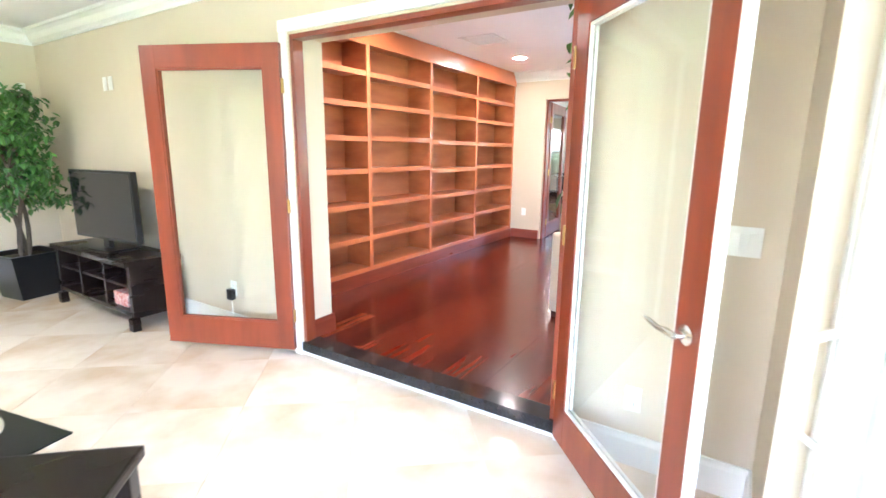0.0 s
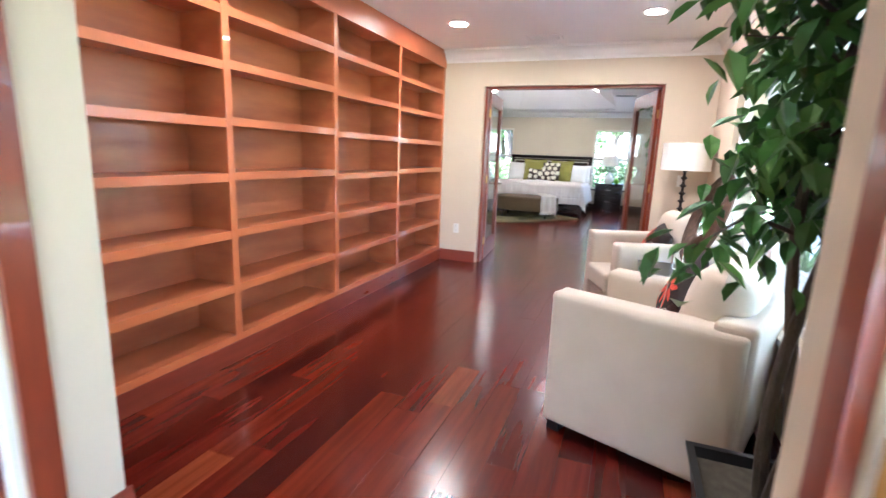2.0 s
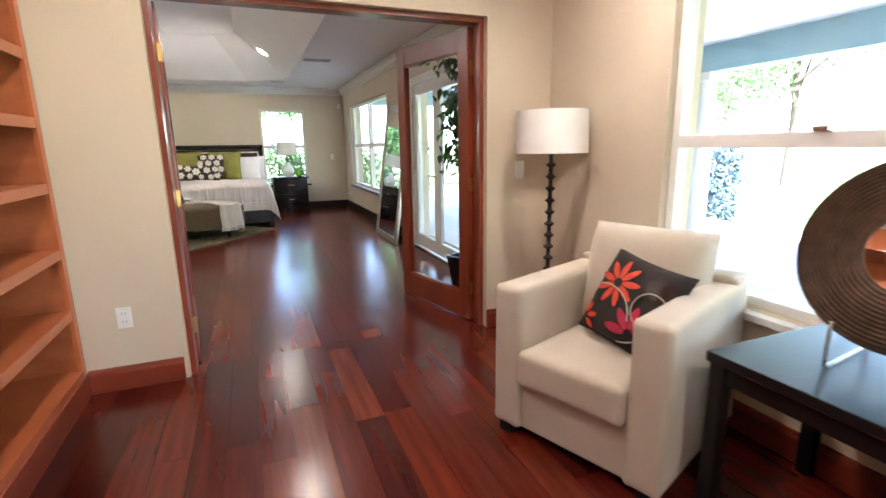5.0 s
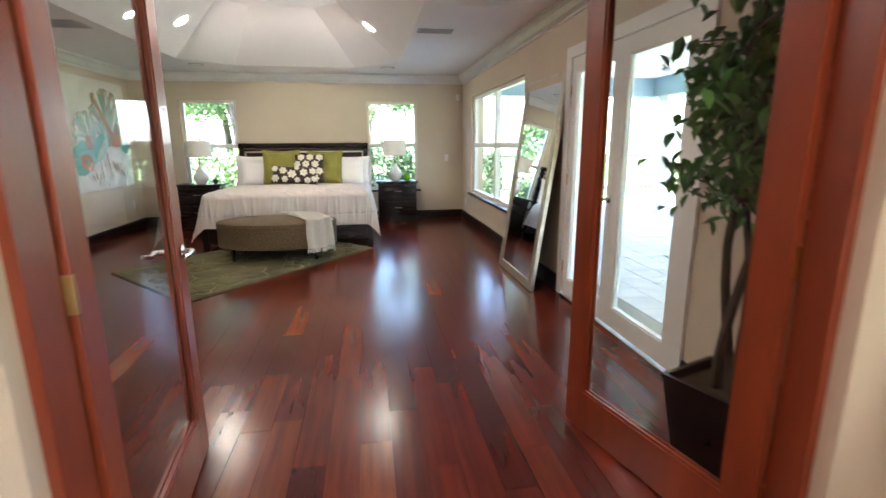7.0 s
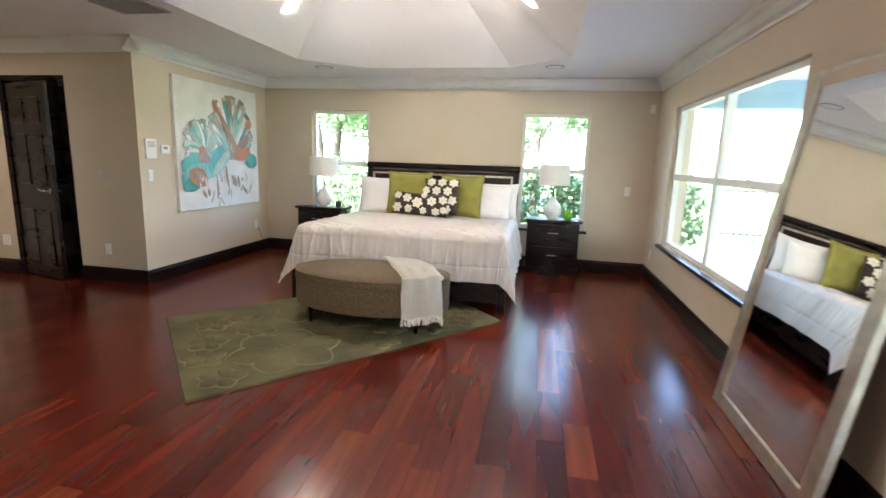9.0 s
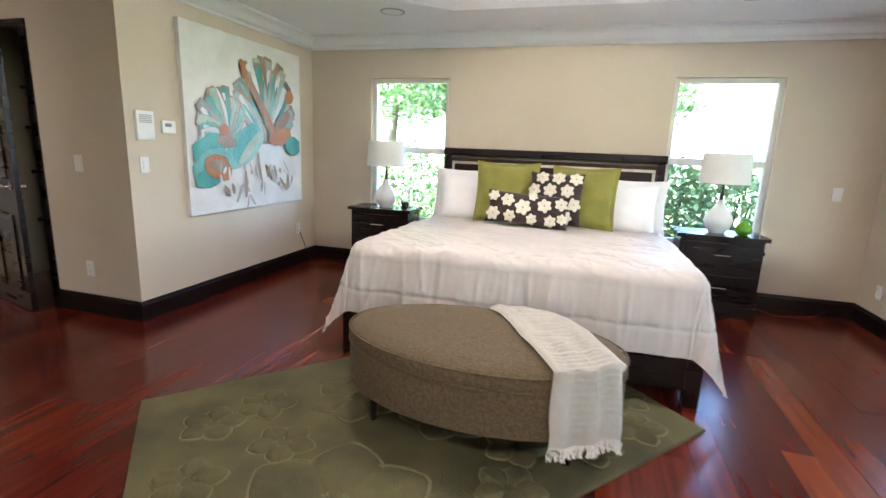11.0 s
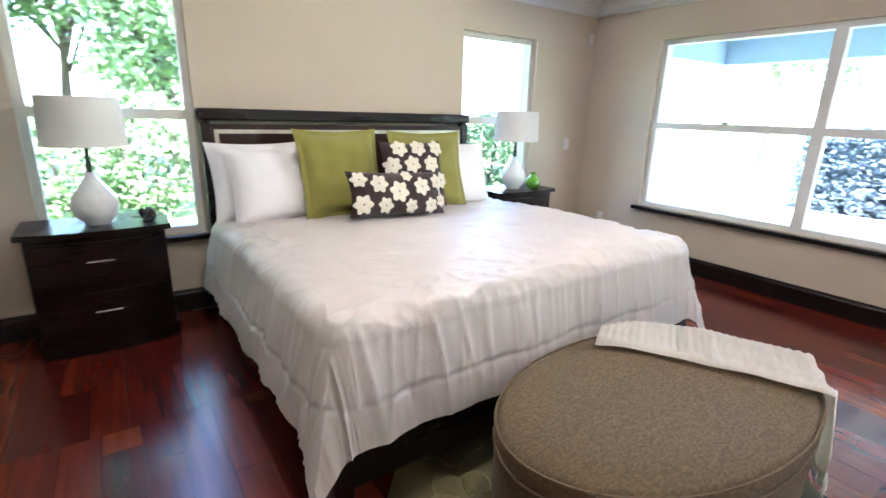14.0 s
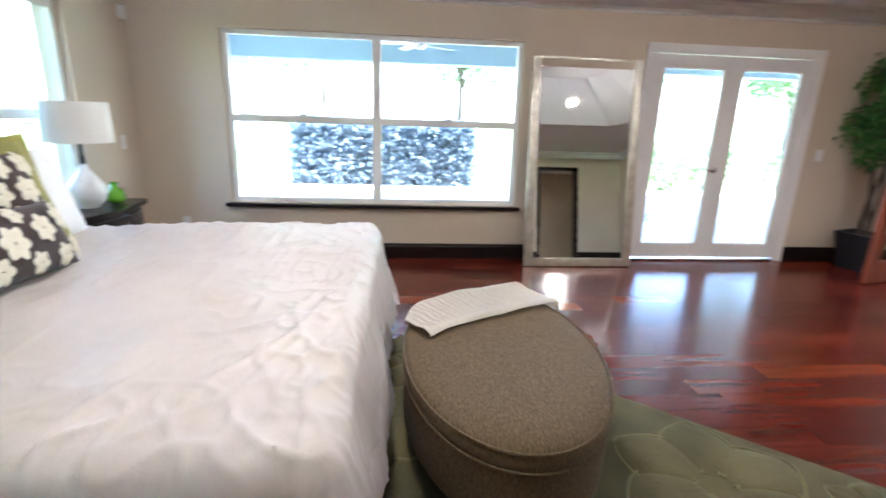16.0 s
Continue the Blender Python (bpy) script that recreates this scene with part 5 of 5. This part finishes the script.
rr = random.Random(11)
u1, u2 = e1.normalized(), e2.normalized()
spots = []
for tries in range(900):
    a, b = rr.uniform(0.10, 0.90) * e1.length, rr.uniform(0.06, 0.94) * e2.length
    r = rr.choice((0.40, 0.36, 0.30, 0.24, 0.15))
    p = c0 + u1 * a + u2 * b
    if min(a, e1.length - a, b, e2.length - b) > r * 0.92 and all((p - q).length > (r + s) * 0.86 for q, s in spots):
        spots.append((p, r))
        relief(p.x, p.y, r, 6 if r > 0.18 else 5, rr.uniform(0, 1), rug)

# leaning mirror
lean = math.degrees(math.asin(0.275 / 1.99))
fm = thing("floor_mirror", "tall champagne-silver framed mirror leaning on the wall", "mirror", pose(0.335, 10.27, 0.0, 0, 0, -90) @ pose(0, 0, 0, -lean, 0, 0))
HW, HH, FW = 0.525, 1.99, 0.085
for nm, q in (("side_frame", (-HW, -HW + FW, 0, HH)), ("side_frame", (HW - FW, HW, 0, HH)), ("bottom_frame", (-HW + FW, HW - FW, 0, FW)), ("top_frame", (-HW + FW, HW - FW, HH - FW, HH))):
    part(nm, box(q[0], q[1], -0.012, 0.028, q[2] + 0.004, q[3], 0.008, 2), M_MFRAME, fm)
part("mirror_glass", box(-HW + FW, HW - FW, 0.0, 0.012, FW, HH - FW), M_MIRROR, fm, "mirror glass")
part("backing", box(-HW + 0.02, HW - 0.02, 0.0281, 0.034, 0.02, HH - 0.02), M_BLACK, fm)

# painting on canvas
pt = thing("painting", "large canvas painting of teal and brown fan-shaped flowers", "painting", pose(XL, 12.42, 0.72, 0, 0, 90))
PW, PH = 1.54, 1.47
part("canvas", box(0, PW, -0.04, 0, 0, PH, 0.004), M_CANVAS, pt)
INKS = [mat("paint_" + n, a, b, 0.45, 5, 0.6, fine=8) for n, a, b in (
    ("teal", (0.03, 0.23, 0.20), (0.12, 0.38, 0.33)), ("pale_green", (0.27, 0.36, 0.27), (0.52, 0.56, 0.45)), ("brown", (0.22, 0.13, 0.08), (0.36, 0.27, 0.19)),
    ("rust", (0.48, 0.20, 0.05), (0.36, 0.13, 0.06)), ("grey", (0.30, 0.30, 0.27), (0.45, 0.44, 0.40)), ("aqua", (0.08, 0.33, 0.30), (0.30, 0.50, 0.45)), ("white", (0.78, 0.77, 0.74), (0.66, 0.66, 0.64)))]


def stroke(x, z, ang, l, w, ink, layer, name="brush_stroke"):
    bm = bmesh.new()
    n, a, b = 12, [], []
    bend = rr.uniform(-0.25, 0.25)
    for i in range(n + 1):
        s = i / n
        th = ang + bend * (s - 0.5)
        half = 1.25 * w * (0.25 + 0.75 * math.sin(math.pi * (0.12 + 0.72 * s)) ** 1.2) * (1 + 0.12 * noise.noise(Vector((s * 6, x * 9, z * 9))))
        px, pz = x + l * s * math.cos(th), z + l * s * math.sin(th)
        for arr, sg in ((a, 1), (b, -1)):
            qx = min(PW - 0.004, max(0.004, px - sg * half * math.sin(th)))
            qz = min(PH - 0.004, max(0.004, pz + sg * half * math.cos(th)))
            arr.append(bm.verts.new((qx, -0.0405 - layer * 0.00016, qz)))
    for i in range(n):
        bm.faces.new((a[i], a[i + 1], b[i + 1], b[i]))
    part(name, bm, INKS[ink], pt)


lay = 0
for cx, cz, l, w, a0, a1, n in ((0.90, 0.62, 0.72, 0.075, 0.30, 2.25, 15), (0.42, 0.62, 0.42, 0.06, 0.75, 3.05, 12)):
    for i in range(n):
        a = a0 + (a1 - a0) * i / (n - 1)
        ll = l * rr.uniform(0.88, 1.04) * (0.72 + 0.28 * math.sin((a - a0) / (a1 - a0) * math.pi))
        for ink, aa, off, len_, wid in ((2, a + 0.035, 0.0, 1.04, 1.0), ((1, 5, 4, 1, 0, 6)[i % 6], a, 0.06, 0.94, 0.85), ((6, 1, 6, 4)[i % 4], a + 0.02, 0.35, 0.55, 0.35), ((0, 2, 0)[i % 3], a - 0.06, 0.15, 0.6, 0.18)):
            lay += 1
            stroke(cx + off * ll * math.cos(a), cz + off * ll * math.sin(a), aa, ll * len_, w * wid, ink, lay)
for x, z, a, l, w, k in ((0.04, 0.50, 0.15, 0.36, 0.09, 0), (0.04, 0.32, 0.30, 0.40, 0.11, 5), (0.05, 0.27, 0.25, 0.42, 0.07, 0), (0.16, 0.40, -0.15, 0.30, 0.085, 3), (0.20, 0.40, -0.1, 0.2, 0.04, 2), (0.42, 0.42, 0.55, 0.52, 0.12, 5), (0.50, 0.44, 0.7, 0.40, 0.09, 0), (0.56, 0.40, 0.75, 0.4, 0.04, 1),
                         (0.62, 1.28, -0.95, 0.85, 0.035, 3), (0.70, 1.20, -1.0, 0.6, 0.02, 2), (0.98, 0.62, 0.15, 0.36, 0.06, 3), (1.24, 0.56, 0.05, 0.24, 0.075, 0), (1.08, 0.74, 0.5, 0.28, 0.05, 2), (1.26, 1.00, 0.6, 0.14, 0.05, 3), (0.36, 0.62, 1.2, 0.12, 0.04, 3), (0.30, 0.60, -0.1, 0.22, 0.04, 2)):
    lay += 1
    stroke(x, z, a, l, w, k, lay)
for i in range(34):
    lay += 1
    x = rr.uniform(0.30, 1.40)
    stroke(x, rr.uniform(0.12, 0.42), rr.uniform(-2.2, -0.9), rr.uniform(0.04, 0.18), rr.uniform(0.006, 0.02), rr.choice((2, 4, 4, 6)), lay)
lay += 1
stroke(0.80, 0.50, -1.5, 0.26, 0.018, 2, lay)
stroke(0.62, 0.34, -1.55, 0.24, 0.016, 2, lay + 1)

# ---- living room ----
tvs = thing("tv_stand", "dark wooden media console with open cubbies", "tv stand", pose(-3.68, 1.72, LIV, 0, 0, 0))
TW = 0.68
part("top", box(-TW, TW, -0.23, 0.2, 0.51, 0.55, 0.006), M_ESP, tvs)
for x in (-TW + 0.03, TW - 0.03):
    part("side_panel", box(x - 0.025, x + 0.025, -0.2, 0.19, 0.10, 0.51, 0.004), M_ESP, tvs)
    for y in (-0.19, 0.16):
        part("leg", box(x - 0.035, x + 0.035, y - 0.03, y + 0.03, 0, 0.10, 0.006), M_ESP, tvs)
part("bottom_board", box(-TW + 0.056, TW - 0.056, -0.2, 0.19, 0.12, 0.15), M_ESP, tvs)
part("back_board", box(-TW + 0.056, TW - 0.056, 0.17, 0.19, 0.15, 0.51), M_ESP, tvs)
for x in (-0.22, 0.22):
    part("divider", box(x - 0.015, x + 0.015, -0.19, 0.17, 0.15, 0.51), M_ESP, tvs)
for a, b in ((-TW + 0.056, -0.236), (-0.204, 0.204), (0.236, TW - 0.056)):
    part("shelf", box(a, b, -0.18, 0.17, 0.33, 0.35), M_ESP, tvs)
tagged(mesh_ob("game_box", box(-3.4, -3.18, 1.56, 1.74, LIV + 0.15, LIV + 0.26, 0.006), M_BRICKRED), "red and white printed box in the console", "box")
tv = thing("television", "black flat television with a glossy dark screen", "television", pose(-3.66, 1.68, LIV + 0.55, 0, 0, 4))
part("foot", box(-0.22, 0.22, -0.12, 0.12, 0, 0.02, 0.008), M_BLACK, tv)
part("neck", box(-0.04, 0.04, -0.02, 0.02, 0.02, 0.10), M_BLACK, tv)
part("bezel", box(-0.47, 0.47, -0.02, 0.03, 0.08, 0.66, 0.01), M_BLACK, tv)
part("screen", box(-0.45, 0.45, -0.0225, -0.0201, 0.105, 0.64), M_SCREEN, tv, "glossy dark screen")
pl = thing("power_adapter", "black plug-in adapter with a trailing cord", "adapter", pose(-2.37, YA, 0.225))
part("body", box(-0.03, 0.03, -0.05, -0.011, -0.045, 0.035, 0.006), M_BLACK, pl)
part("cord", tube([(0, -0.03, -0.045), (0.01, -0.03, -0.2), (-0.05, -0.04, -0.30), (-0.2, -0.05, -0.29), (-0.4, -0.08, -0.31), (-0.55, -0.1, -0.305)], 0.003, 6), M_PLASTIC, pl)
rgm = thing("area_rug", "black area rug with a beige motif on the travertine", "rug", pose(-2.35, 0.15, LIV, 0, 0, 12))
part("rug_body", box(-0.8, 0.62, -1.4, 0.4, 0.001, 0.012, 0.004), M_BLACK, rgm)
part("motif", lathe([(0.0, 0.0125), (0.3, 0.0125), (0.3, 0.014), (0.0, 0.014)], 40, (0.1, 0.05, 0), cap=False), M_UPH, rgm, "beige round motif")
ct = thing("coffee_table", "low dark brown coffee table with a square corner", "table", pose(-0.75, -0.12, LIV, 0, 0, 42))
part("tabletop", box(-0.45, 0.45, -0.45, 0.45, 0.40, 0.44, 0.01), M_ESP, ct)
for x in (-0.4, 0.4):
    for y in (-0.4, 0.4):
        part("leg", box(x - 0.03, x + 0.03, y - 0.03, y + 0.03, 0, 0.40, 0.004), M_ESP, ct)

# ---- outside ----
structure("ground", boxes((-400, 400, -400, 400, -0.35, -0.3)), M_GRASS, "green lawn round the house", "ground")
structure("patio_base", box(1.2, 6.4, -6, 17.0, -0.29, -0.115), M_STUCCO, "concrete bed of the patio", "patio")
structure("patio_roof", box(0.82, 4.9, 3.0, 15.2, 2.55, 2.7), M_STUCCO, "white ceiling of the covered patio", "ceiling")
structure("patio_roof_living", box(1.2, 4.9, -6, 2.9, 2.55, 2.7), M_STUCCO, "white ceiling of the covered patio by the living room", "ceiling")
structure("patio_beam", box(4.6, 4.9, -6, 15.2, 2.20, 2.55), M_BLUE, "pale blue painted beam at the patio edge", "beam")
structure("patio_beam_end", box(0.82, 4.6, 14.95, 15.2, 2.20, 2.55), M_BLUE, "pale blue painted beam at the patio end", "beam")
for y in (-2.0, 4.2, 9.0, 14.6):
    c = thing("patio_column", "white round patio column", "column", pose(4.75, y, -0.115), group="patio columns")
    part("base", box(-0.17, 0.17, -0.17, 0.17, 0, 0.12, 0.01), M_STUCCO, c)
    part("shaft", lathe([(0.13, 0.12), (0.14, 0.3), (0.12, 2.2)], 24), M_STUCCO, c, smooth=True)
    part("capital", box(-0.16, 0.16, -0.16, 0.16, 2.2, 2.315, 0.01), M_STUCCO, c)


def fan(x, y):
    f = thing("ceiling_fan", "white five-blade ceiling fan under the patio roof", "fan", pose(x, y, 2.55), group="patio fans")
    part("rod", lathe([(0.015, -0.22), (0.015, 0)], 10), M_CHROME, f)
    part("motor", lathe([(0.0, -0.36), (0.07, -0.35), (0.11, -0.30), (0.11, -0.25), (0.05, -0.22), (0.0, -0.215)], 24), M_CHROME, f, "nickel motor housing", True)
    for k in range(5):
        part("blade", box(0.1, 0.62, -0.06, 0.06, -0.305, -0.297, 0.003, mtx=Matrix.Rotation(k * 2 * math.pi / 5 + 0.3, 4, "Z") @ Matrix.Rotation(radians(8), 4, "X")), M_WHITE, f)


fan(2.8, 11.75)
fan(2.8, 5.6)


def leaf_cloud(bm, rng, n, size, sampler):
    for _ in range(n):
        c = Vector(sampler())
        d = Vector((rng.gauss(0, 1), rng.gauss(0, 1), rng.gauss(0.2, 0.8))).normalized()
        s = d.orthogonal().normalized()
        s = (s * math.cos(rng.random() * 6.28) + d.cross(s) * math.sin(rng.random() * 6.28))
        L = size * rng.uniform(0.6, 1.3)
        v = [bm.verts.new(c + q) for q in (d * -L, s * L * 0.4, d * L, s * -L * 0.4)]
        bm.faces.new(v)


def shrub(label, x, y, sx, sy, h, n, material, rng, size=0.07, z0=-0.3, name="hedge_bush", clipped=False):
    b = thing(name, label, "bush", group="garden bushes")
    bm = bmesh.new()

    def at():
        while True:
            p = Vector((rng.uniform(-1, 1), rng.uniform(-1, 1), rng.uniform(-1, 1)))
            if clipped:
                p = p * (1 + 0.07 * noise.noise(p * 4 + Vector((x, y, 0))))
                return (x + p.x * sx, y + p.y * sy, z0 + h * 0.5 + p.z * h * 0.5)
            if 0.55 < p.length < 1 + 0.15 * noise.noise(p * 3 + Vector((x, y, 0))):
                return (x + p.x * sx, y + p.y * sy, z0 + h * 0.5 + p.z * h * 0.5)
    leaf_cloud(bm, rng, n, size, at)
    part("foliage", bm, material, b)
    for k in range(4):
        part("stem", tube([(x + 0.1 * k - 0.15, y + 0.05 * k, z0 - 0.02), (x + (k - 1.5) * sx * 0.3, y + (k % 2 - 0.5) * sy * 0.5, z0 + h * 0.7)], [0.03, 0.012], 6), M_BARK, b)


g = random.Random(21)
for i in range(4):
    shrub("dense clipped hedge bush beyond the patio, tinted blue-grey for haze", 7.0 + g.uniform(-0.1, 0.1), 10.9 + i * 0.95, 0.7, 0.52, 1.55 + g.uniform(-0.04, 0.04), 12000, M_HEDGE, g, 0.06, clipped=True)
for i in range(4):
    shrub("low flowering garden bush at the lawn edge", 7.5 + g.uniform(-0.3, 0.6), 2.2 + i * 1.7, 0.8, 0.8, 1.0 + g.uniform(0, 0.4), 1100, M_GARDEN, g, 0.07)
for i in range(7):
    shrub("bright green garden bush outside the bedroom windows", -5.2 + i * 1.1 + g.uniform(-0.2, 0.2), (19.0, 19.2, 19.1, 17.6, 16.9, 17.1, 16.8)[i], 0.8, 0.6, (1.9, 1.7, 1.8, 1.5, 1.7, 1.6, 1.7)[i], 1800, M_GARDEN, g, 0.07)
for k in range(5):
    a = thing("spiky_plant", "pale green spiky agave plant beside the patio", "plant", pose(*((2.3, 0.35, -0.12), (2.35, 9.9, -0.12), (2.1, -0.4, -0.12), (2.2, 8.9, -0.12), (2.5, 1.2, -0.12))[k]), group="agave plants")
    for i in range(12):
        an, up = i * 2.4, 0.5 + 0.8 * (i / 12)
        bm = bmesh.new()
        row = []
        for j in range(6):
            s = j / 5
            w = 0.035 * (1 - s) + 0.002
            r, z = 0.62 * s * math.cos(up), 0.62 * s * math.sin(up) - 0.06 * s * s
            row.append([bm.verts.new((r * math.cos(an) - q * w * math.sin(an), r * math.sin(an) + q * w * math.cos(an), z + abs(q) * 0.01)) for q in (-1, 0, 1)])
        for p, q in zip(row, row[1:]):
            for j in range(2):
                bm.faces.new((p[j], p[j + 1], q[j + 1], q[j]))
        part("leaf", bm, M_GARDEN, a)


def tree(x, y, h, r, rng, n=8000):
    t = thing("garden_tree", "leafy garden tree beyond the lawn", "tree", group="garden trees")
    top = Vector((x + rng.uniform(-0.3, 0.3), y, h * 0.55))
    part("trunk", tube([(x, y, -0.35), (x + 0.05, y, h * 0.25), top], [0.17, 0.13, 0.08], 9), M_BARK, t, smooth=True)
    clumps = []
    for k in range(11):
        a = rng.uniform(0, 6.28)
        e = Vector((x + math.cos(a) * r * rng.uniform(0.3, 0.9), y + math.sin(a) * r * rng.uniform(0.3, 0.9), h * rng.uniform(0.42, 0.95)))
        part("limb", tube([top - Vector((0, 0, rng.uniform(0, h * 0.2))), (top + e) / 2 + Vector((0, 0, 0.2)), e], [0.06, 0.04, 0.015], 6), M_BARK, t)
        clumps.append((e, r * rng.uniform(0.3, 0.5)))
    bm = bmesh.new()

    def at():
        c, q = rng.choice(clumps)
        d = Vector((rng.gauss(0, 1), rng.gauss(0, 1), rng.gauss(0, 0.8)))
        return c + d.normalized() * q * rng.uniform(0.4, 1.05)
    leaf_cloud(bm, rng, n, 0.10, at)
    part("crown", bm, M_GARDEN, t)


for x, y, h, r in ((-5.0, 21.5, 6.5, 2.6), (-3.2, 24, 7, 2.8), (-7.5, 23, 7, 2.8), (-6.2, 25, 6, 3.0), (-9.5, 26, 7, 3.0), (-4.4, 27.5, 6, 3.2), (-2.4, 22.4, 4.5, 1.8), (-1.0, 26, 6, 2.4), (15, 4, 6, 2.6), (17, 9.5, 6, 2.6), (16, 15, 7, 3), (14, -3, 6, 2.6), (19, 20, 7, 3)):
    tree(x, y, h, r, g)
for k, (x0, y0, x1, y1) in enumerate(((-9, 20.0, 8, 20.0),)):
    fe = thing("garden_fence", "dark metal picket fence behind the garden", "fence")
    n = 120
    for i in range(n + 1):
        part("picket", box(x0 + (x1 - x0) * i / n - 0.012, x0 + (x1 - x0) * i / n + 0.012, y0 - 0.012, y0 + 0.012, -0.3, 1.0), M_BLACK, fe)
    for z in (-0.1, 0.9):
        part("rail", box(x0, x1, y0 - 0.016, y0 + 0.016, z, z + 0.04), M_BLACK, fe)
cc = thing("river_stones", "pale river stones round the patio plants", "stones", kind="stuff")
bm = bmesh.new()
for i in range(160):
    c = Vector((g.uniform(1.75, 2.75), g.choice((g.uniform(-0.8, 1.6), g.uniform(8.6, 10.2))), -0.10))
    bmesh.ops.create_icosphere(bm, subdivisions=1, radius=g.uniform(0.025, 0.05), matrix=Matrix.Translation(c) @ Matrix.Diagonal((1, 1, 0.6, 1)))
part("pebbles", bm, M_STUCCO, cc, smooth=True)

# ---- floor pieces ----
def unit_piece(name, material, bevel):
    bm = bm_box(bmesh.new(), -0.5, 0.5, -0.5, 0.5, 0, 1)
    me = bpy.data.meshes.new(name)
    bmesh.ops.recalc_face_normals(bm, faces=bm.faces[:])
    bm.to_mesh(me)
    bm.free()
    me.materials.append(material)
    return me


def planks(owner_name, label, x0, x1, y0, y1, width, seed, near, cap=300, skip=()):
    """Boards that run along y, each a piece; those outside the near stretch are joined."""
    rn = random.Random(seed)
    own = thing(owner_name, label, "floor", kind="structure")
    me = unit_piece("plank", M_PLANK, 0.002)
    rest, count = bmesh.new(), 0
    x = x0
    while x < x1 - 0.01:
        w = min(width, x1 - x)
        y = y0 - rn.uniform(0, 0.9)
        while y < y1:
            l = rn.uniform(0.45, 1.55)
            a, b = max(y, y0), min(y + l, y1)
            y += l
            if b - a < 0.03:
                continue
            top = rn.uniform(-0.0006, 0.0006)
            if count < cap and near[0] < x + w / 2 < near[1] and near[2] < (a + b) / 2 < near[3]:
                p = new("plank", me)
                p.location, p.scale = (x + w / 2, (a + b) / 2, -0.011), (w - 0.0016, b - a - 0.0016, 0.011 + top)
                p.parent = own
                count += 1
            else:
                bm_box(rest, x + 0.0008, x + w - 0.0008, a + 0.0008, b - 0.0008, -0.011, top)
        x += w
    r = part("far_planks", rest, M_PLANKJ, own)
    r["kind"] = "stuff"


planks("floor_study", "polished red hardwood plank floor of the study", -2.252, RX, 2.085, YD, 0.14, 2, (-9, 9, 0, 9))
planks("floor_bedroom", "polished red hardwood plank floor of the bedroom", -6.9, RX, YD, 13.0, 0.14, 6, (-3.9, 0.7, 6.8, 12.2))
planks("floor_bedroom_end", "polished red hardwood plank floor behind the bed", XL - 0.1, RX, 13.0, YE, 0.14, 9, (-9, 9, 0, 20))

tl = thing("floor_living", "polished cream travertine tile floor laid diagonally", "floor", kind="structure")
structure("floor_living_bed", boxes((-5.45, 1.0, -5.0, 1.962, LIV - 0.1, LIV - 0.004)), M_GROUT, "grout bed under the travertine", "floor")
me = unit_piece("tile", M_TRAV, 0.002)
S = 0.61
rot = Matrix.Rotation(radians(40), 4, "Z")
rest = bmesh.new()
for i in range(-14, 15):
    for j in range(-14, 15):
        c = rot @ Vector((i * S, j * S, 0)) + Vector((-1.0, 0.4, 0))
        corners = [rot @ Vector((sx * S / 2, sy * S / 2, 0)) + c for sx, sy in ((-1, -1), (1, -1), (1, 1), (-1, 1))]
        if all(-5.44 < p.x < 0.99 and -4.99 < p.y < 1.955 for p in corners):
            p = new("tile", me)
            p.matrix_basis = Matrix.Translation((c.x, c.y, LIV - 0.01)) @ rot @ Matrix.Diagonal((S - 0.002, S - 0.002, 0.01, 1))
            p.parent = tl
        elif any(-5.45 < p.x < 1.0 and -5.0 < p.y < 1.962 for p in corners):
            poly = [(p.x, p.y) for p in corners]
            for ax, lim, sg in ((0, -5.45, 1), (0, 1.0, -1), (1, -5.0, 1), (1, 1.962, -1)):
                outp = []
                for k in range(len(poly)):
                    a, b = poly[k], poly[(k + 1) % len(poly)]
                    ia, ib = sg * (a[ax] - lim) >= 0, sg * (b[ax] - lim) >= 0
                    if ia:
                        outp.append(a)
                    if ia != ib:
                        f = (lim - a[ax]) / (b[ax] - a[ax])
                        outp.append((a[0] + (b[0] - a[0]) * f, a[1] + (b[1] - a[1]) * f))
                poly = outp
                if len(poly) < 3:
                    break
            if len(poly) >= 3:
                cen = Vector((sum(q[0] for q in poly) / len(poly), sum(q[1] for q in poly) / len(poly), 0))
                t2 = bmesh.new()
                vs = [t2.verts.new((cen.x + (q[0] - cen.x) * 0.995, cen.y + (q[1] - cen.y) * 0.995, LIV)) for q in poly]
                t2.faces.new(vs)
                part("cut_tile", t2, M_TRAV, tl)
rest.free()

pv = thing("patio_pavers", "pale square concrete pavers of the covered patio", "pavers", kind="structure")
me = unit_piece("paver", M_PAVER, 0.003)
rest, count = bmesh.new(), 0
for i in range(17):
    for j in range(76):
        x, y = 1.2 + 0.3 * i + 0.15, -5.9 + 0.3 * j + 0.15
        if count < 300 and x < 4.4 and 6.5 < y < 13.2:
            p = new("paver", me)
            p.location, p.scale, p.parent = (x, y, -0.115), (0.292, 0.292, 0.015), pv
            count += 1
        else:
            bm_box(rest, x - 0.146, x + 0.146, y - 0.146, y + 0.146, -0.115, -0.10)
part("far_pavers", rest, M_PAVERJ, pv)["kind"] = "stuff"
